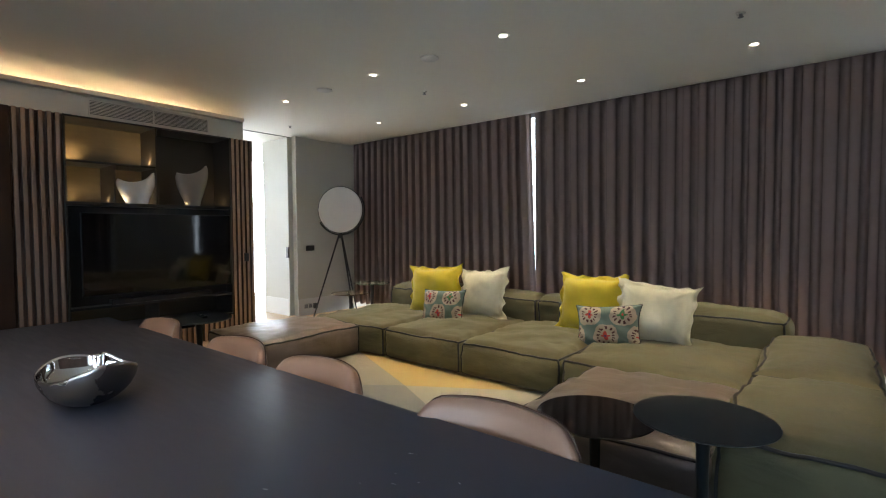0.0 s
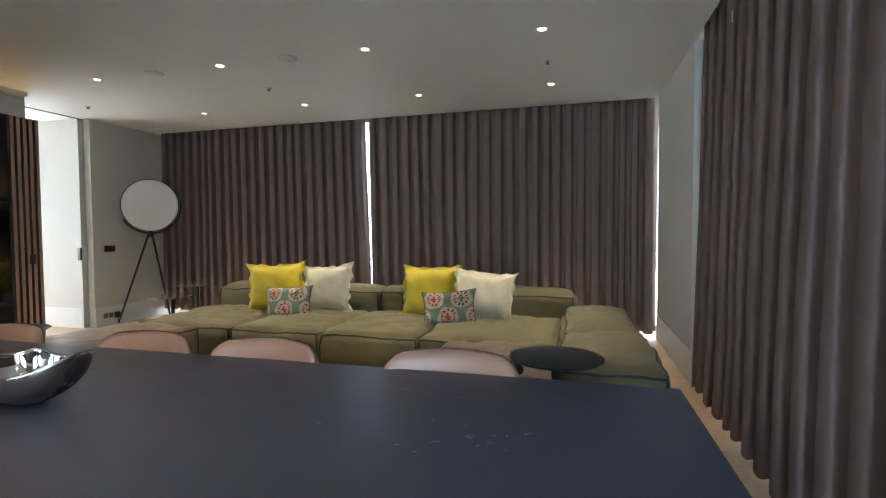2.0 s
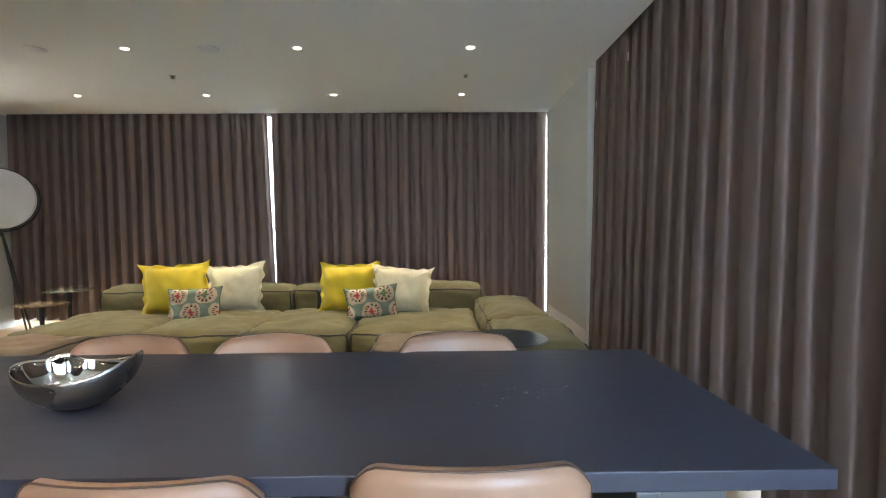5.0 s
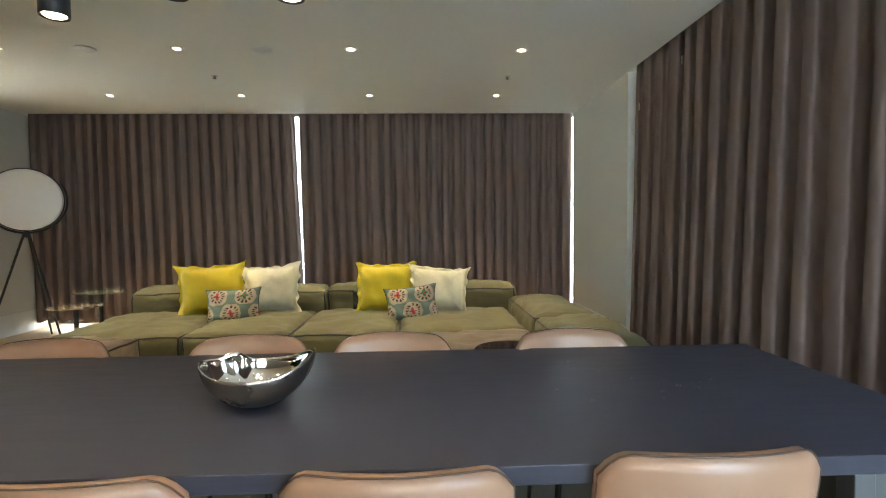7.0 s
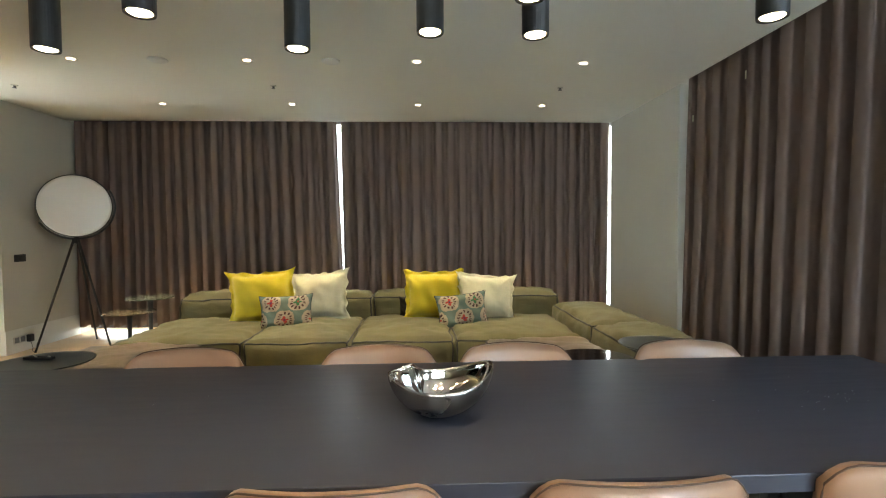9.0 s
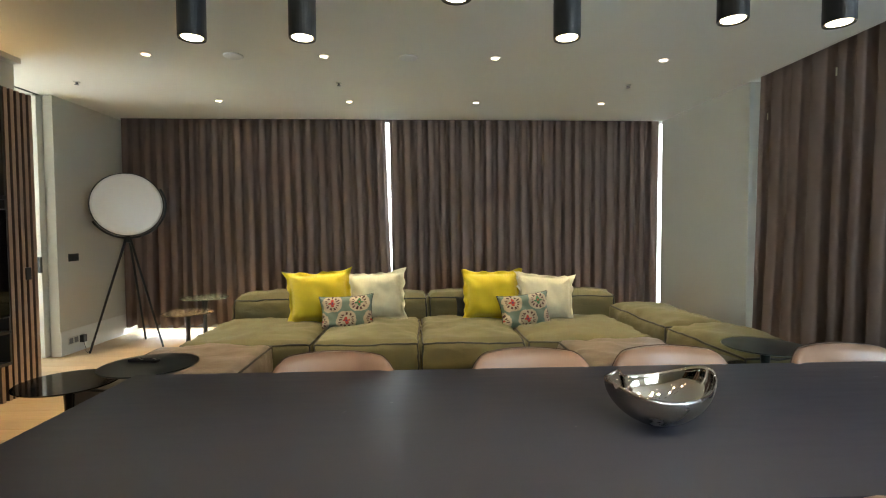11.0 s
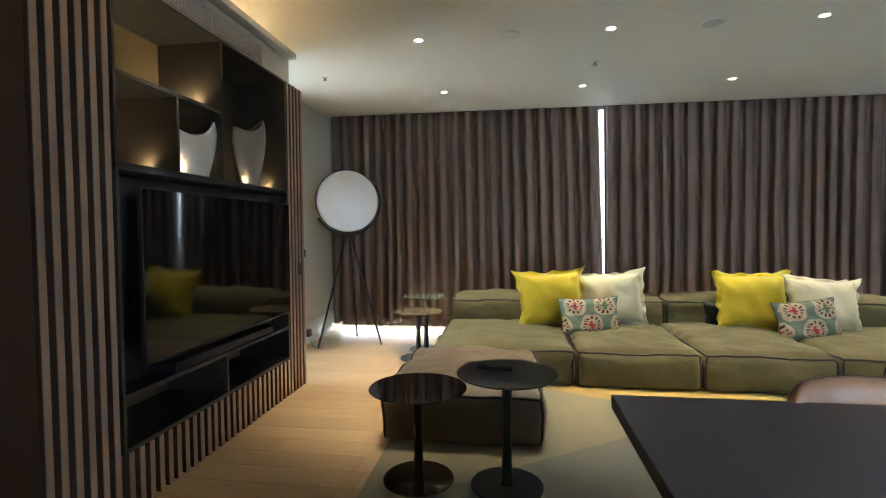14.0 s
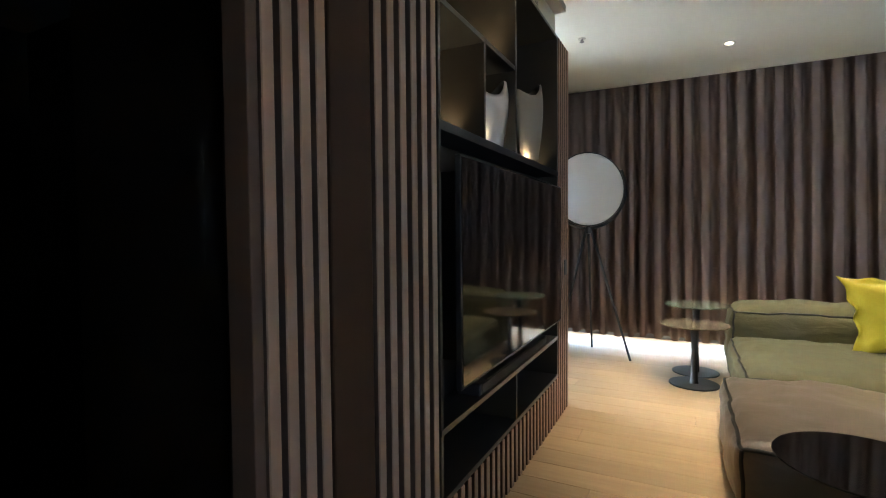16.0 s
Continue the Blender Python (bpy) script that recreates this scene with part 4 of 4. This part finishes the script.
# ---- cushions ----
def suzani():
    m = mat("suzani_cloth", (0.42, 0.34, 0.24), 0.85, scale=20, fine=300, bump=0.15)
    nt = m.node_tree
    p = nt.nodes["Principled BSDF"]
    tc = next(n for n in nt.nodes if n.type == "TEX_COORD")

    def op(kind, a, b=None, c=None):
        n = nt.nodes.new("ShaderNodeMath")
        n.operation = kind
        for k, v in enumerate((a, b, c)):
            if v is None:
                continue
            if isinstance(v, (int, float)):
                n.inputs[k].default_value = v
            else:
                nt.links.new(v, n.inputs[k])
        return n.outputs[0]
    sep = nt.nodes.new("ShaderNodeSeparateXYZ")
    nt.links.new(tc.outputs["Object"], sep.inputs[0])
    # unevenly drawn by hand
    wob = nt.nodes.new("ShaderNodeTexNoise")
    wob.inputs["Scale"].default_value, wob.inputs["Detail"].default_value = 16.0, 2.0
    nt.links.new(tc.outputs["Object"], wob.inputs["Vector"])
    shift = op("MULTIPLY", op("SUBTRACT", wob.outputs["Fac"], 0.5), 0.055)
    u = op("DIVIDE", op("ADD", sep.outputs["X"], shift), 0.300)
    v = op("DIVIDE", op("ADD", sep.outputs["Z"], op("MULTIPLY", shift, 0.8)), 0.195)
    row = op("FLOOR", v)
    u = op("ADD", u, op("MULTIPLY", op("PINGPONG", row, 1.0), 0.5))
    fu = op("SUBTRACT", op("FRACT", u), 0.5)
    fv = op("SUBTRACT", op("FRACT", v), 0.5)
    r = op("SQRT", op("ADD", op("POWER", op("ABSOLUTE", op("MULTIPLY", fu, 1.46)), 2.0), op("POWER", op("ABSOLUTE", op("MULTIPLY", fv, 0.97)), 2.0)))
    ang = op("ARCTAN2", fv, fu)
    inside = op("LESS_THAN", r, 0.55)
    ring = op("MULTIPLY", op("GREATER_THAN", r, 0.27), op("LESS_THAN", r, 0.41))
    petals = op("MULTIPLY", ring, op("GREATER_THAN", op("SINE", op("MULTIPLY", ang, 13.0)), 0.1))
    core = op("LESS_THAN", r, op("ADD", 0.165, op("MULTIPLY", op("COSINE", op("MULTIPLY", ang, 4.0)), 0.055)))
    eye = op("LESS_THAN", r, 0.055)
    cell = nt.nodes.new("ShaderNodeTexWhiteNoise")
    comb = nt.nodes.new("ShaderNodeCombineXYZ")
    nt.links.new(op("FLOOR", u), comb.inputs[0])
    nt.links.new(row, comb.inputs[1])
    nt.links.new(comb.outputs[0], cell.inputs["Vector"])
    pick = op("GREATER_THAN", cell.outputs["Value"], 0.5)

    def blend(fac, a, b):
        n = nt.nodes.new("ShaderNodeMix")
        n.data_type = "RGBA"
        nt.links.new(fac, n.inputs[0])
        for k, val in ((6, a), (7, b)):
            if isinstance(val, tuple):
                n.inputs[k].default_value = (*val, 1)
            else:
                nt.links.new(val, n.inputs[k])
        return n.outputs[2]
    base = p.inputs["Base Color"].links[0].from_socket
    col = blend(inside, (0.125, 0.170, 0.135), base)
    col = blend(petals, col, (0.070, 0.022, 0.018))
    col = blend(core, col, blend(pick, (0.40, 0.045, 0.03), (0.05, 0.16, 0.06)))
    col = blend(eye, col, blend(pick, (0.10, 0.03, 0.10), (0.48, 0.06, 0.04)))
    nt.links.new(col, p.inputs["Base Color"])
    return m


M_SUZANI = suzani()


def pillow(label, at, w, h, fat, material, turn, tilt, roll=0, flange=0.0, seed=1, piping=None, group="cushions on the sofa"):
    """A stuffed cushion standing on its edge; local x across, z up, y through it."""
    n = 40

    def spot(u, v, side_):
        e = max(abs(u), abs(v))
        lim = 1 - flange / (w / 2)
        a, b = min(1.0, abs(u) / lim), min(1.0, abs(v) / lim)
        t = 1.02 * fat / 2 * max(0.0, (1 - a ** 3.8) * (1 - b ** 3.8)) ** 0.62
        tuck = 0.115
        x = u * w / 2 * (1 - tuck * (1 - abs(v) ** 2.4) * abs(u) ** 2)
        z = v * h / 2 * (1 - tuck * (1 - abs(u) ** 2.4) * abs(v) ** 2)
        sag = 0.02 * h * noise.noise(Vector((u * 1.1, v * 1.1, seed * 5.1)))
        ruff = 0.0
        if flange and e > lim:
            k = (e - lim) / (1 - lim)
            t = 0.009 * math.sin(math.pi * min(1.0, k * 1.05) * 0.95)
            along = v if abs(u) > abs(v) else u
            ruff = k * (0.024 * math.sin(9.0 * along + seed * 1.9) + 0.085 * noise.noise(Vector((u * 3.1, v * 3.1, seed * 2.0))))
            g = 1 + k * 0.09 * noise.noise(Vector((u * 4.5, v * 4.5, seed + 3)))
            corner = max(0.0, abs(u) + abs(v) - 1.7) / 0.3
            x, z = x * (g + 0.03 * corner), z * (g + 0.03 * corner)
            ruff += corner * 0.05 * noise.noise(Vector((u * 1.4, v * 1.4, seed * 4.4)))
        soft = min(1, t / 0.03)
        crease = 0.022 * noise.noise(Vector((u * 2.6 + v, v * 2.0, seed * 1.7))) * soft
        # folds that run from the corners of the stuffing towards its middle
        pull = max(0.0, min(a, b) - 0.45) * 0.05 * noise.noise(Vector(((abs(u) - abs(v)) * 9, seed * 1.3, (1 if u > 0 else 3) + (5 if v > 0 else 9))))
        return Vector((x + sag, side_ * (t + 0.002) + ruff + side_ * (crease + pull * soft), z + sag))
    bm = bmesh.new()
    grids = []
    for side_ in (-1, 1):
        g = [[bm.verts.new(spot(2 * i / n - 1, 2 * j / n - 1, side_)) for i in range(n + 1)] for j in range(n + 1)]
        grids.append(g)
        for j in range(n):
            for i in range(n):
                bm.faces.new((g[j][i], g[j][i + 1], g[j + 1][i + 1], g[j + 1][i]))
    a, b = grids
    border = [(0, i) for i in range(n)] + [(j, n) for j in range(n)] + [(n, i) for i in range(n, 0, -1)] + [(j, 0) for j in range(n, 0, -1)]
    loop = [(a[j][i].co + b[j][i].co) / 2 for j, i in border]
    for k in range(len(border)):
        (j0, i0), (j1, i1) = border[k], border[(k + 1) % len(border)]
        bm.faces.new((a[j0][i0], a[j1][i1], b[j1][i1], b[j0][i0]))
    t = thing("cushion", label, "cushion", Matrix.Translation(at) @ pose(0, 0, 0, 0, 0, turn) @ pose(0, 0, 0, tilt, 0, 0) @ pose(0, 0, h / 2, 0, roll, 0), group)
    part("cover", bm, material, t, smooth=True)
    if piping:
        part("piping", tube(loop, 0.005, 6, closed=True), piping, t, "dark piped edge", smooth=True)
    return t


SEAT_Z = 0.335
Y_LABEL, C_LABEL = "yellow linen cushion with a flanged edge, leaning on the sofa back", "cream textured cushion with a flanged edge, leaning on the sofa back"
pillow(Y_LABEL, (-3.905, 4.80, SEAT_Z), 0.80, 0.66, 0.29, M_YELLOW, 8, -14, -4, 0.055, 1)
pillow(C_LABEL, (-3.27, 4.93, SEAT_Z), 0.76, 0.64, 0.25, M_CREAM, -6, -14, -4, 0.055, 2)
pillow("small embroidered cushion with medallions on teal, dark piping", (-3.555, 4.55, SEAT_Z - 0.01), 0.62, 0.40, 0.19, M_SUZANI, 2, -16, -3, 0.0, 3, M_PIPE)
pillow(Y_LABEL, (-1.86, 4.84, SEAT_Z), 0.76, 0.65, 0.28, M_YELLOW, -4, -14, 0, 0.055, 4)
pillow("cream textured cushion with a flanged edge, slumped on the seat", (-1.22, 4.78, SEAT_Z), 0.76, 0.61, 0.28, M_CREAM, 2, -17, 5, 0.055, 5)
pillow("small embroidered cushion with medallions on teal, dark piping", (-1.53, 4.50, SEAT_Z - 0.01), 0.61, 0.40, 0.19, M_SUZANI, 5, -16, -5, 0.0, 6, M_PIPE)
pillow("small black cushion tucked behind the yellow cushion", (-2.11, 5.03, SEAT_Z), 0.36, 0.29, 0.10, M_DARKCLOTH, 0, -10, 0, 0.0, 9)

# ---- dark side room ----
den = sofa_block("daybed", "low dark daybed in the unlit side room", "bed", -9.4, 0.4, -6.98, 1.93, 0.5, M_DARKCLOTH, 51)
pillow("teal cushion on the dark daybed", (-7.62, 1.62, 0.53), 0.55, 0.42, 0.15, M_TEALCLOTH, 10, -15, 0, 0.0, 7, None, "daybed cushions")
pillow("black and white patterned cushion on the dark daybed", (-7.22, 1.68, 0.53), 0.50, 0.40, 0.14, M_LEAFCLOTH, -8, -15, 0, 0.0, 8, None, "daybed cushions")
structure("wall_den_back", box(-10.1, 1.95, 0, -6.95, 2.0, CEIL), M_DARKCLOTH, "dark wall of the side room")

glass = thing("door_2", "dark tinted glass sliding door to the unlit side room", "door", pose(0, 0, 0), kind="structure")
part("pane", box(-6.325, -1.40, 0.02, -6.315, 0.712, NZ1 - 0.01), M_TINT, glass, "dark tinted glass")
part("rail", box(-6.335, -1.40, 0.0, -6.305, 0.712, 0.02), M_BLACKMETAL, glass)

# ---- floor boards ----
floor = thing("floor", "pale oak plank floor, long boards with fine joints", "floor", pose(0, 0, 0), kind="structure")
rng = random.Random(4)
PW, PL = 0.19, 2.2
plank_me = mesh_of("plank", box(0.0008, 0.0008, -0.02, PL - 0.0008, PW - 0.0008, 0.0, 0.0012, 1), M_OAK)
y = -2.4
while y < 6.5:
    x = -10.0 - rng.uniform(0.1, PL - 0.1)
    while x < 1.25:
        a, b = max(x, -10.0), min(x + PL, 1.3)
        ob = new("plank", plank_me)
        ob.parent, ob.location, ob.scale = floor, (a, y, 0), ((b - a) / PL, 1, 1)
        x += PL
    y += PW
